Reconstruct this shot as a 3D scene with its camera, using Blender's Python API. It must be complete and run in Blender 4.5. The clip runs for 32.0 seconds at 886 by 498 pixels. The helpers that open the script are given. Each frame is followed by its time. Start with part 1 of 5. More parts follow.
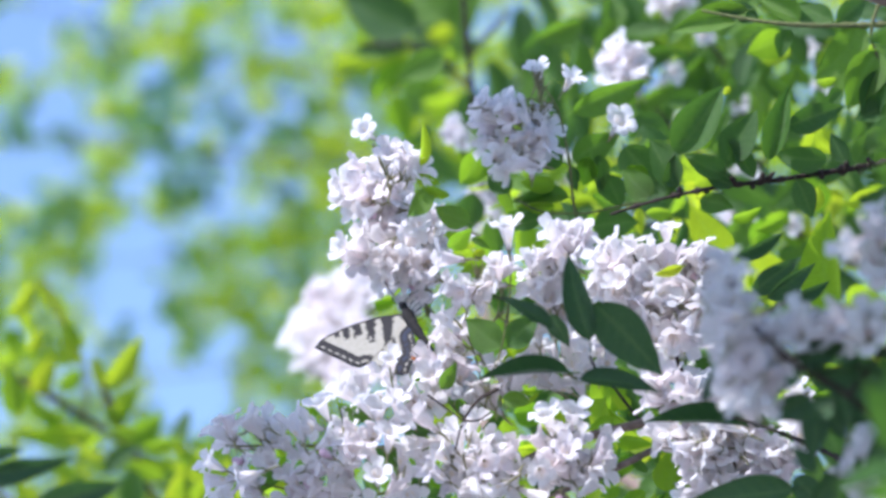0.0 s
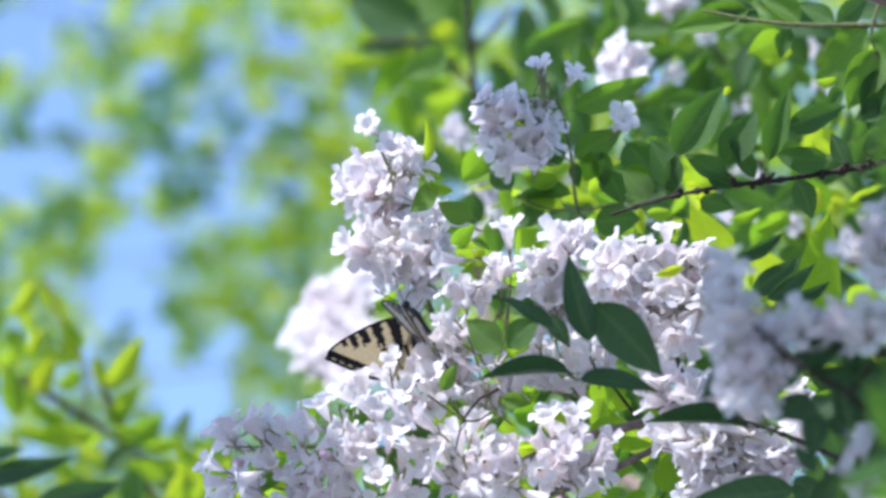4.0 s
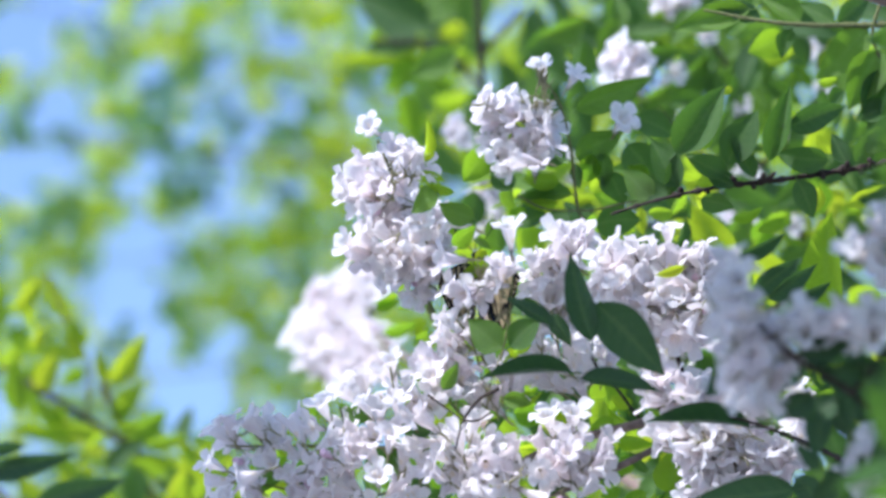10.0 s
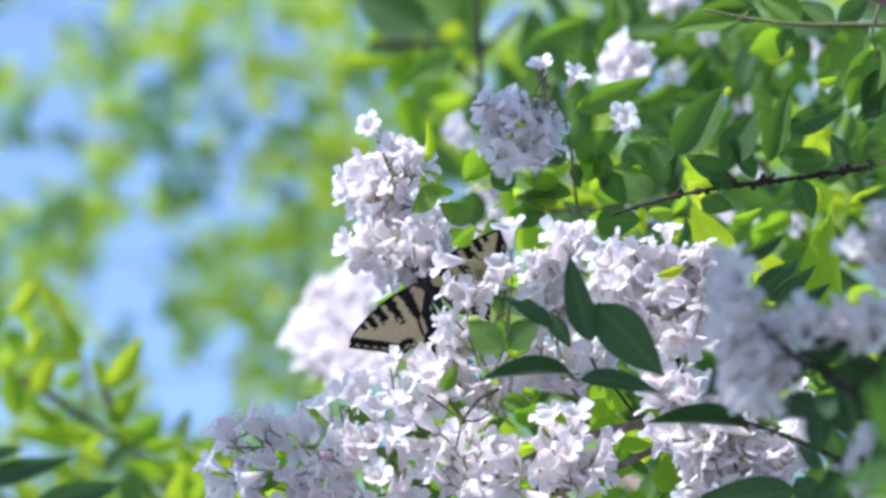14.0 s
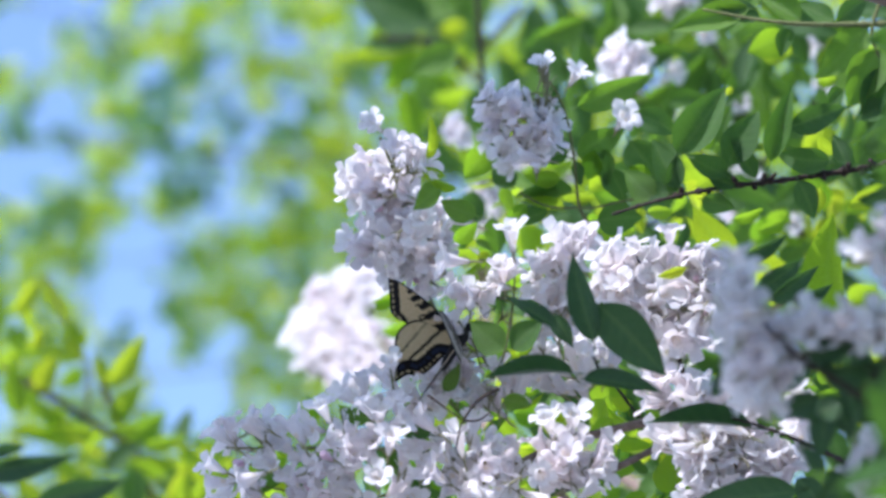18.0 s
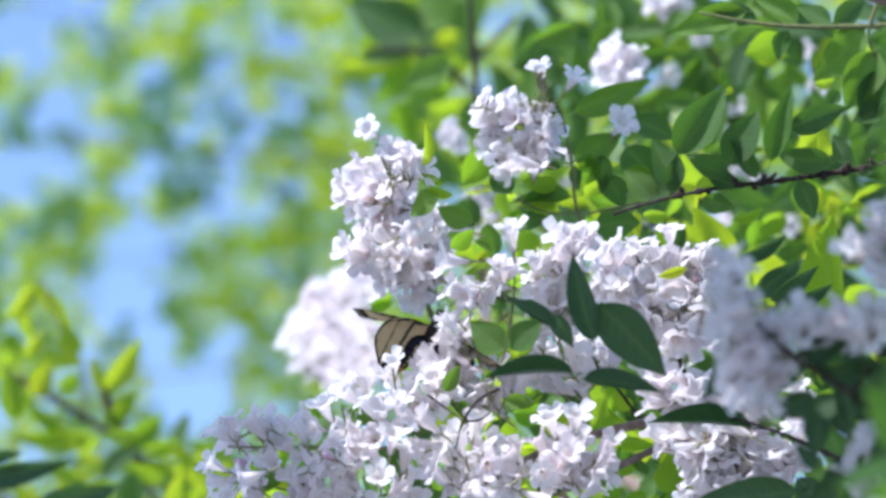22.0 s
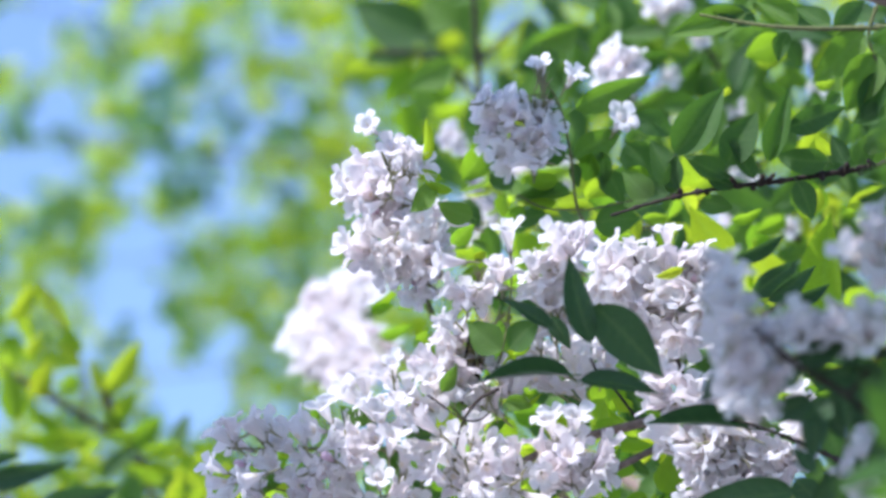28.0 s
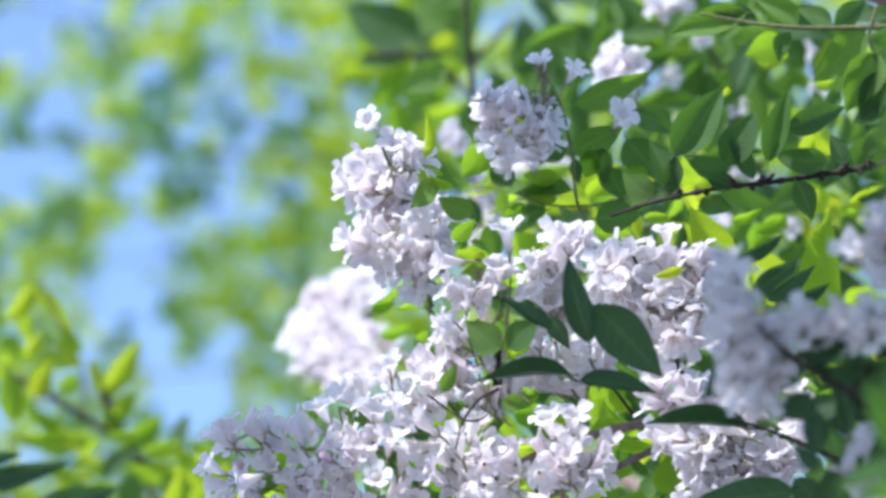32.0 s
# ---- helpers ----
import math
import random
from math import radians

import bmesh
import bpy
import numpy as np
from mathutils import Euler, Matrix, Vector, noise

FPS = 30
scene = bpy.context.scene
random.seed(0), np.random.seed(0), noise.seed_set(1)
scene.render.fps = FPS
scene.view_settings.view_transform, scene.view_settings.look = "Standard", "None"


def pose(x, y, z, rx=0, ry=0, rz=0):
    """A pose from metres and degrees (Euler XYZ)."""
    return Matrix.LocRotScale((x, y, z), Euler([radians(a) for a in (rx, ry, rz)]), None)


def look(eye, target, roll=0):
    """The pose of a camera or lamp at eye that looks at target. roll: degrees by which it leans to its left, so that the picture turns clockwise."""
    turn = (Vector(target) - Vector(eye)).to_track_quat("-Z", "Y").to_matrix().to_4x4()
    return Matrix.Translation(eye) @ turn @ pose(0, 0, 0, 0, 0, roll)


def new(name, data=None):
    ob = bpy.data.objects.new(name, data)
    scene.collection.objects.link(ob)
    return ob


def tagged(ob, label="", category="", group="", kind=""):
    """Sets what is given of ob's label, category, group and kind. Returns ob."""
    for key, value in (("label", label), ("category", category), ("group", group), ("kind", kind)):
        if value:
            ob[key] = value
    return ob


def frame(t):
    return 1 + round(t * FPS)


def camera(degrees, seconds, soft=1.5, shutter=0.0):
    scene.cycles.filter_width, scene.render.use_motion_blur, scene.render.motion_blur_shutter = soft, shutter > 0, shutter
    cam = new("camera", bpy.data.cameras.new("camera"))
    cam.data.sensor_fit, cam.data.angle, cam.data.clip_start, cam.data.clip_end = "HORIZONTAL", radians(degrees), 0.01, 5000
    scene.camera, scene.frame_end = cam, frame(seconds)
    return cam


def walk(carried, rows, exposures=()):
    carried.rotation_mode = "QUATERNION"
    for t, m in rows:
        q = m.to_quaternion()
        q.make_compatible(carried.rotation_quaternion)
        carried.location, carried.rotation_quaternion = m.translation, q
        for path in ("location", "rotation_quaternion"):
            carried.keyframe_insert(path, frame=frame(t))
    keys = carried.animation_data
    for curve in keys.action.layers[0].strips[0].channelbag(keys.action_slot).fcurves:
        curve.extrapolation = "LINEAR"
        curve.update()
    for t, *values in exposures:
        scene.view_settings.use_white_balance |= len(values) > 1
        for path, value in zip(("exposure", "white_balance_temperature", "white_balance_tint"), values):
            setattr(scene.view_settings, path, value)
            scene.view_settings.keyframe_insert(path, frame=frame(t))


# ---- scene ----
cam = camera(10, 32.0, soft=3.1, shutter=0.4)
EYE = Vector((0.0, 0.0, 1.55))
TILT = 16.0
VIEW = pose(EYE.x, EYE.y, EYE.z, 90 + TILT, 0, 0)
walk(cam, [(0.0, VIEW), (32.0, VIEW)], [(0.0, 0.60, 5680, 16), (32.0, 0.60, 5680, 16)])

# the lens: a wide-open telephoto, sharp on the blossoms
BLOOM = 0.196 / math.tan(radians(5.0))
cam.data.dof.use_dof = True
cam.data.dof.focus_distance = BLOOM - 0.02
cam.data.dof.aperture_fstop = cam.data.lens / 17.0

# ---- light ----
SUN_EL, SUN_AZ = 51.0, -130.0      # degrees; azimuth from +y towards +x
world = bpy.data.worlds.new("sky")
scene.world = world
world.use_nodes = True
_n = world.node_tree.nodes
_sky = _n.new("ShaderNodeTexSky")
_sky.sky_type = 'NISHITA'
_sky.sun_disc = False
_sky.sun_elevation = radians(SUN_EL)
_sky.sun_rotation = radians(SUN_AZ)
_sky.altitude = 200
_sky.ozone_density = 2.2
_n["Background"].inputs["Strength"].default_value = 0.152
world.node_tree.links.new(_sky.outputs[0], _n["Background"].inputs[0])

_sun = bpy.data.lights.new("sun", 'SUN')
_sun.energy, _sun.angle, _sun.color = 4.1, radians(0.53), (1.0, 0.95, 0.88)
sun = new("sun", _sun)
_dir = Vector((math.sin(radians(SUN_AZ)) * math.cos(radians(SUN_EL)), math.cos(radians(SUN_AZ)) * math.cos(radians(SUN_EL)), math.sin(radians(SUN_EL))))
sun.matrix_world = look(_dir * 30, (0, 0, 0))


# ---- materials ----
def material(name):
    m = bpy.data.materials.new(name)
    m.use_nodes = True
    m.node_tree.nodes.clear()
    return m, m.node_tree.nodes, m.node_tree.links


def node(nodes, kind, **values):
    n = nodes.new(kind)
    for k, v in values.items():
        n.inputs[k.replace("_", " ")].default_value = v
    return n


def ramp(nodes, links, fac, stops):
    r = nodes.new("ShaderNodeValToRGB")
    while len(r.color_ramp.elements) < len(stops):
        r.color_ramp.elements.new(0.5)
    for e, (p, c) in zip(r.color_ramp.elements, stops):
        e.position, e.color = p, (*c, 1)
    links.new(fac, r.inputs[0])
    return r.outputs[0]


def mixed(nodes, links, fac, a, b, mode='MIX'):
    m = nodes.new("ShaderNodeMix")
    m.data_type, m.blend_type = 'RGBA', mode
    for sock, v in ((m.inputs[0], fac), (m.inputs[6], a), (m.inputs[7], b)):
        if isinstance(v, (int, float)):
            sock.default_value = v
        elif isinstance(v, tuple):
            sock.default_value = (*v, 1)
        else:
            links.new(v, sock)
    return m.outputs[2]


def thin(name, colour_of, through_gain, share, rough, gloss, bump=0.2, bump_scale=300.0):
    """A thin sheet (leaf, petal, wing) that light shines through."""
    m, n, l = material(name)
    out = n.new("ShaderNodeOutputMaterial")
    info = n.new("ShaderNodeObjectInfo")
    geo = n.new("ShaderNodeNewGeometry")
    coord = n.new("ShaderNodeTexCoord")
    col = colour_of(n, l, info, geo, coord)
    nz = node(n, "ShaderNodeTexNoise", Scale=bump_scale, Detail=3.0)
    l.new(coord.outputs["Object"], nz.inputs["Vector"])
    bp = node(n, "ShaderNodeBump", Strength=bump, Distance=0.0006)
    l.new(nz.outputs[0], bp.inputs["Height"])
    d = node(n, "ShaderNodeBsdfPrincipled", Roughness=rough)
    d.inputs["Specular IOR Level"].default_value = gloss
    l.new(col, d.inputs["Base Color"])
    l.new(bp.outputs[0], d.inputs["Normal"])
    t = n.new("ShaderNodeBsdfTranslucent")
    l.new(mixed(n, l, 1.0, col, through_gain, 'MULTIPLY'), t.inputs[0])
    l.new(bp.outputs[0], t.inputs["Normal"])
    mx = node(n, "ShaderNodeMixShader", Fac=share)
    l.new(d.outputs[0], mx.inputs[1])
    l.new(t.outputs[0], mx.inputs[2])
    l.new(mx.outputs[0], out.inputs[0])
    return m


def leaf_colours(dark, mid, light):
    def f(n, l, info, geo, coord):
        base = ramp(n, l, info.outputs["Random"], [(0.0, dark), (0.5, mid), (1.0, light)])
        nz = node(n, "ShaderNodeTexNoise", Scale=90.0, Detail=4.0)
        l.new(coord.outputs["Object"], nz.inputs["Vector"])
        tone = ramp(n, l, nz.outputs[0], [(0.3, (0.72, 0.78, 0.7)), (0.7, (1.15, 1.12, 1.05))])
        blade = mixed(n, l, 1.0, base, tone, 'MULTIPLY')
        a = n.new("ShaderNodeAttribute")
        a.attribute_name = "vein"
        rib = n.new("ShaderNodeMath")
        rib.operation = 'MULTIPLY'
        rib.inputs[1].default_value = 0.22
        l.new(a.outputs["Fac"], rib.inputs[0])
        return mixed(n, l, rib.outputs[0], blade, (0.20, 0.30, 0.10))
    return f


def island_colours(dark, mid, light):
    def f(n, l, info, geo, coord):
        return ramp(n, l, geo.outputs["Random Per Island"], [(0.0, dark), (0.5, mid), (1.0, light)])
    return f


def petal_colours(n, l, info, geo, coord):
    tint = ramp(n, l, info.outputs["Random"], [(0.0, (0.885, 0.872, 0.868)), (0.55, (0.905, 0.885, 0.86)), (1.0, (0.895, 0.835, 0.84))])
    nz = node(n, "ShaderNodeTexNoise", Scale=160.0, Detail=3.0)
    l.new(coord.outputs["Object"], nz.inputs["Vector"])
    return mixed(n, l, 1.0, tint, ramp(n, l, nz.outputs[0], [(0.3, (0.96, 0.93, 0.96)), (0.65, (1.0, 1.0, 1.0))]), 'MULTIPLY')


def plain(r, g, b, spread=0.25, scale=400.0):
    def f(n, l, info, geo, coord):
        nz = node(n, "ShaderNodeTexNoise", Scale=scale, Detail=4.0)
        l.new(coord.outputs["Object"], nz.inputs["Vector"])
        lo, hi = 1 - spread, 1 + spread
        return ramp(n, l, nz.outputs[0], [(0.25, (r * lo, g * lo, b * lo)), (0.75, (r * hi, g * hi, b * hi))])
    return f


def wing_colours(pale, deep, black):
    def f(n, l, info, geo, coord):
        return wing_scales(n, l, coord, pale, deep, black)
    return f


def wing_scales(n, l, coord, pale, deep, black):
    a = n.new("ShaderNodeAttribute")
    a.attribute_name = "pattern"
    nz = node(n, "ShaderNodeTexNoise", Scale=500.0, Detail=3.0)
    l.new(coord.outputs["Object"], nz.inputs["Vector"])
    cream = ramp(n, l, nz.outputs[0], [(0.3, deep), (0.7, pale)])
    sep = n.new("ShaderNodeSeparateColor")
    l.new(a.outputs["Color"], sep.inputs[0])
    dark = mixed(n, l, sep.outputs["Red"], cream, black)
    blue = mixed(n, l, sep.outputs["Green"], dark, (0.10, 0.18, 0.45))
    return mixed(n, l, sep.outputs["Blue"], blue, (0.62, 0.20, 0.05))


PETAL = thin("petal", petal_colours, (1.03, 1.0, 0.98), 0.44, 0.55, 0.25, 0.25, 500)
THROAT = thin("throat", plain(0.86, 0.78, 0.66, 0.1), (1, 0.95, 0.88), 0.45, 0.6, 0.2)
BUDSKIN = thin("bud_skin", plain(0.80, 0.60, 0.69), (1, 0.9, 0.95), 0.3, 0.6, 0.2)
SEPAL = thin("sepal", plain(0.36, 0.34, 0.20, 0.4, 900), (1, 1, 0.7), 0.3, 0.7, 0.2)
LEAF = thin("leaf", leaf_colours((0.048, 0.105, 0.036), (0.084, 0.17, 0.042), (0.15, 0.255, 0.042)), (2.0, 2.2, 0.65), 0.42, 0.42, 0.42, 0.5, 240)
# darker copy of the leaf colour, with shade put into it
SHADED_LEAF = thin("shaded_leaf", leaf_colours((0.036, 0.08, 0.042), (0.048, 0.102, 0.048), (0.062, 0.125, 0.052)), (1.6, 1.9, 0.8), 0.3, 0.4, 0.5, 0.5, 240)
YOUNG = thin("young_leaf", leaf_colours((0.12, 0.22, 0.025), (0.19, 0.28, 0.025), (0.30, 0.34, 0.03)), (2.7, 2.75, 0.75), 0.6, 0.42, 0.35, 0.4, 240)
SPRING = thin("shrub_leaf", leaf_colours((0.13, 0.23, 0.025), (0.20, 0.29, 0.027), (0.30, 0.35, 0.03)), (2.6, 2.5, 0.65), 0.58, 0.45, 0.35, 0.4, 240)
CROWN = thin("crown_leaf", island_colours((0.11, 0.22, 0.016), (0.235, 0.335, 0.016), (0.37, 0.43, 0.018)), (2.4, 2.3, 0.6), 0.6, 0.5, 0.4)
# dark bluish green that paints in the shaded parts of the crown
SHADE_CROWN = thin("shade_crown_leaf", island_colours((0.045, 0.12, 0.06), (0.075, 0.17, 0.06), (0.12, 0.24, 0.06)), (1.6, 1.9, 1.0), 0.4, 0.5, 0.4)
WING = thin("wing_scales", wing_colours((0.70, 0.58, 0.36), (0.62, 0.50, 0.28), (0.015, 0.013, 0.014)), (1.0, 0.98, 0.9), 0.3, 0.65, 0.15, 0.3, 900)
WING_UNDER = thin("wing_underside", wing_colours((0.52, 0.49, 0.43), (0.45, 0.42, 0.35), (0.045, 0.042, 0.045)), (1.0, 0.98, 0.92), 0.3, 0.65, 0.15, 0.3, 900)


def solid(name, colour_of, rough, gloss=0.3, bump=0.5, scale=300.0, dist=0.002):
    m, n, l = material(name)
    out = n.new("ShaderNodeOutputMaterial")
    info, geo, coord = n.new("ShaderNodeObjectInfo"), n.new("ShaderNodeNewGeometry"), n.new("ShaderNodeTexCoord")
    d = node(n, "ShaderNodeBsdfPrincipled", Roughness=rough)
    d.inputs["Specular IOR Level"].default_value = gloss
    l.new(colour_of(n, l, info, geo, coord), d.inputs["Base Color"])
    nz = node(n, "ShaderNodeTexNoise", Scale=scale, Detail=5.0)
    l.new(coord.outputs["Object"], nz.inputs["Vector"])
    bp = node(n, "ShaderNodeBump", Strength=bump, Distance=dist)
    l.new(nz.outputs[0], bp.inputs["Height"])
    l.new(bp.outputs[0], d.inputs["Normal"])
    l.new(d.outputs[0], out.inputs[0])
    return m


BARK = solid("bark", plain(0.25, 0.185, 0.145, 0.45, 260), 0.85, 0.2, 0.8, 500, 0.001)
TWIG = solid("twig_bark", plain(0.05, 0.036, 0.028, 0.5, 500), 0.8, 0.25, 0.8, 900, 0.0006)
GREENTWIG = solid("green_twig", plain(0.16, 0.17, 0.06, 0.4, 500), 0.7, 0.3, 0.5, 900, 0.0005)
TRUNK = solid("trunk_bark", plain(0.13, 0.10, 0.08, 0.5, 12), 0.9, 0.2, 1.0, 20, 0.02)
FUR = solid("black_fur", plain(0.02, 0.018, 0.018, 0.5, 1500), 0.8, 0.3, 1.0, 2500, 0.0004)
EYE_SHINE = solid("eye_shell", plain(0.01, 0.01, 0.01, 0.2), 0.15, 0.6, 0.1)
# pale grey for the unseen ground, chosen to throw light up at the flowers
BOUNCE_GROUND = solid("bounce_ground", plain(0.25, 0.25, 0.25, 0.3, 40.0), 0.9, 0.2, 1.0, 90, 0.02)


# ---- building helpers ----
def at(x, y, d=BLOOM):
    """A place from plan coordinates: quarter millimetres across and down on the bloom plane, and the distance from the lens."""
    k = d / BLOOM * 0.00025
    return VIEW @ Vector(((x - 784) * k, (441 - y) * k, -d))


TURN = VIEW.to_3x3().to_4x4()
rnd = random.Random(7)


def mesh(name, verts, faces, mats, index=None, smooth=True):
    me = bpy.data.meshes.new(name)
    me.from_pydata([tuple(v) for v in verts], [], faces)
    for m in mats:
        me.materials.append(m)
    if index:
        me.polygons.foreach_set("material_index", index)
    if smooth:
        me.polygons.foreach_set("use_smooth", [True] * len(me.polygons))
    me.update()
    return me


def child(name, me, parent, m, label=""):
    ob = new(name, me)
    ob.parent = parent
    ob.matrix_basis = m
    if label:
        tagged(ob, label)
    return ob


def spline(pts, n):
    """n points, evenly spaced, on a smooth curve through pts."""
    p = [Vector(q) for q in pts]
    p = [2 * p[0] - p[1]] + p + [2 * p[-1] - p[-2]]
    fine = []
    for k in range(len(p) - 3):
        a, b, c, d = p[k:k + 4]
        t0 = 0.0
        t1 = t0 + max((b - a).length, 1e-6) ** 0.5
        t2 = t1 + max((c - b).length, 1e-6) ** 0.5
        t3 = t2 + max((d - c).length, 1e-6) ** 0.5
        for i in range(16):
            t = t1 + (t2 - t1) * i / 16
            a1 = a * ((t1 - t) / (t1 - t0)) + b * ((t - t0) / (t1 - t0))
            a2 = b * ((t2 - t) / (t2 - t1)) + c * ((t - t1) / (t2 - t1))
            a3 = c * ((t3 - t) / (t3 - t2)) + d * ((t - t2) / (t3 - t2))
            b1 = a1 * ((t2 - t) / (t2 - t0)) + a2 * ((t - t0) / (t2 - t0))
            b2 = a2 * ((t3 - t) / (t3 - t1)) + a3 * ((t - t1) / (t3 - t1))
            fine.append(b1 * ((t2 - t) / (t2 - t1)) + b2 * ((t - t1) / (t2 - t1)))
    fine.append(p[-2])
    reach = [0.0]
    for a, b in zip(fine, fine[1:]):
        reach.append(reach[-1] + (b - a).length)
    out, k = [], 0
    for i in range(n):
        f = reach[-1] * i / (n - 1)
        while k < len(fine) - 2 and reach[k + 1] < f:
            k += 1
        out.append(fine[k].lerp(fine[k + 1], min(1, (f - reach[k]) / max(reach[k + 1] - reach[k], 1e-9))))
    return out


def tube(pts, r0, r1, sides=7, n=24, knots=0.0, seed=0):
    """Verts and faces of a tapered, slightly knotty shoot."""
    rr = random.Random(seed)
    c = spline(pts, n)
    verts, faces = [], []
    for i, q in enumerate(c):
        tan = (c[min(i + 1, n - 1)] - c[max(i - 1, 0)]).normalized()
        a = tan.cross(Vector((0.31, 0.17, 0.93))).normalized()
        b = tan.cross(a)
        r = r0 + (r1 - r0) * i / (n - 1)
        r *= 1 + (knots * rr.random() if i % 4 == 0 else 0) + rr.uniform(-0.06, 0.06)
        for s in range(sides):
            w = 2 * math.pi * s / sides
            verts.append(q + a * (r * math.cos(w)) + b * (r * math.sin(w)))
    for i in range(n - 1):
        for s in range(sides):
            t = (s + 1) % sides
            faces.append((i * sides + s, i * sides + t, (i + 1) * sides + t, (i + 1) * sides + s))
    faces.append(tuple(range(sides))[::-1])
    faces.append(tuple((n - 1) * sides + s for s in range(sides)))
    return verts, faces


def ball(c, rx, ry, rz, n=12):
    verts, faces = [], []
    for i in range(n + 1):
        for j in range(n):
            a, b = math.pi * i / n, 2 * math.pi * j / n
            verts.append(Vector((c[0] + rx * math.sin(a) * math.cos(b), c[1] + ry * math.cos(a), c[2] + rz * math.sin(a) * math.sin(b))))
    for i in range(n):
        for j in range(n):
            k = (j + 1) % n
            faces.append((i * n + j, i * n + k, (i + 1) * n + k, (i + 1) * n + j))
    return verts, faces


def joined(pieces):
    verts, faces = [], []
    for v, f in pieces:
        o = len(verts)
        verts += v
        faces += [tuple(i + o for i in q) for q in f]
    return verts, faces


def along(y, z):
    """A turn that takes +y to y, with +z as near as may be to z."""
    y = Vector(y).normalized()
    x = y.cross(Vector(z))
    if x.length < 1e-5:
        x = y.cross(Vector((1, 0, 0.1)))
    x.normalize()
    z = x.cross(y)
    return Matrix(((x.x, y.x, z.x, 0), (x.y, y.y, z.y, 0), (x.z, y.z, z.z, 0), (0, 0, 0, 1)))


def flower_mesh(seed, open_=1.0):
    """One bell flower: pedicel, bristly calyx, tube, five spreading lobes and anthers; mouth towards +z."""
    r = random.Random(seed)
    N, verts, faces, idx = 40, [], [], []
    size = [r.uniform(0.8, 1.15) for _ in range(5)]
    curl = [r.uniform(-0.5, 1.0) for _ in range(5)]
    prof = [(0.0009, 0.0), (0.0013, 0.0020), (0.0018, 0.0042), (0.0027, 0.0068), (0.0034, 0.0095), (0.0038, 0.0118)]
    rings = 5
    for rad, z in prof:
        for i in range(N):
            w = 2 * math.pi * i / N
            f = 1 + 0.06 * math.cos(5 * w)
            verts.append(Vector((rad * f * math.cos(w), rad * f * math.sin(w) * 0.92, z)))
    for k in range(1, rings + 1):
        s = k / rings
        for i in range(N):
            w = 2 * math.pi * i / N
            lobe = int((w / (2 * math.pi) * 5 + 0.5)) % 5
            e = abs(math.cos(2.5 * w)) ** 0.5
            reach = 0.0064 * size[lobe] * s * (0.03 + 0.97 * e)
            lift = radians(68 - 55 * open_)
            rad = 0.0038 + reach * math.cos(lift) * (1 - 0.12 * s * s)
            z = 0.0120 + reach * math.sin(lift) - 0.0034 * curl[lobe] * s ** 3 * e
            z += 0.0007 * s * s * math.sin(10 * w + 4 * curl[lobe]) * e + r.uniform(-0.00015, 0.00015)
            tw = w + 0.12 * s * math.sin(5 * w)
            verts.append(Vector((rad * math.cos(tw), rad * math.sin(tw) * 0.92, z)))
    total = len(prof) + rings
    for k in range(total - 1):
        for i in range(N):
            j = (i + 1) % N
            faces.append((k * N + i, k * N + j, (k + 1) * N + j, (k + 1) * N + i))
            idx.append(1 if k == 2 and 5 < i < 13 else 0)
    bend = r.uniform(-0.1, 0.1)
    for v in verts:
        v.x += bend * v.z * v.z * 20
    def add(vf, mat):
        o = len(verts)
        verts.extend(vf[0])
        for q in vf[1]:
            faces.append(tuple(a + o for a in q))
            idx.append(mat)
    add(tube([(0, 0, -0.007), (0.0006, 0.0003, -0.003), (0, 0, 0.0005)], 0.00035, 0.0009, 5, 5), 2)
    for k in range(5):
        w = 2 * math.pi * (k + 0.5) / 5
        c, s = math.cos(w), math.sin(w)
        add(tube([(0.0007 * c, 0.0007 * s, 0), (0.0022 * c, 0.0022 * s, 0.0014), (0.0034 * c, 0.0034 * s, 0.0034)], 0.0004, 0.0001, 4, 4), 2)
    for k in range(2):
        w = 2 * math.pi * k / 2 + 0.4
        add(tube([(0, 0, 0.004), (0.0012 * math.cos(w), 0.0012 * math.sin(w), 0.0085), (0.0016 * math.cos(w), 0.0016 * math.sin(w), 0.0112)], 0.00012, 0.00035, 4, 4), 1)
    return mesh("flower", verts, faces, [PETAL, THROAT, SEPAL], idx)


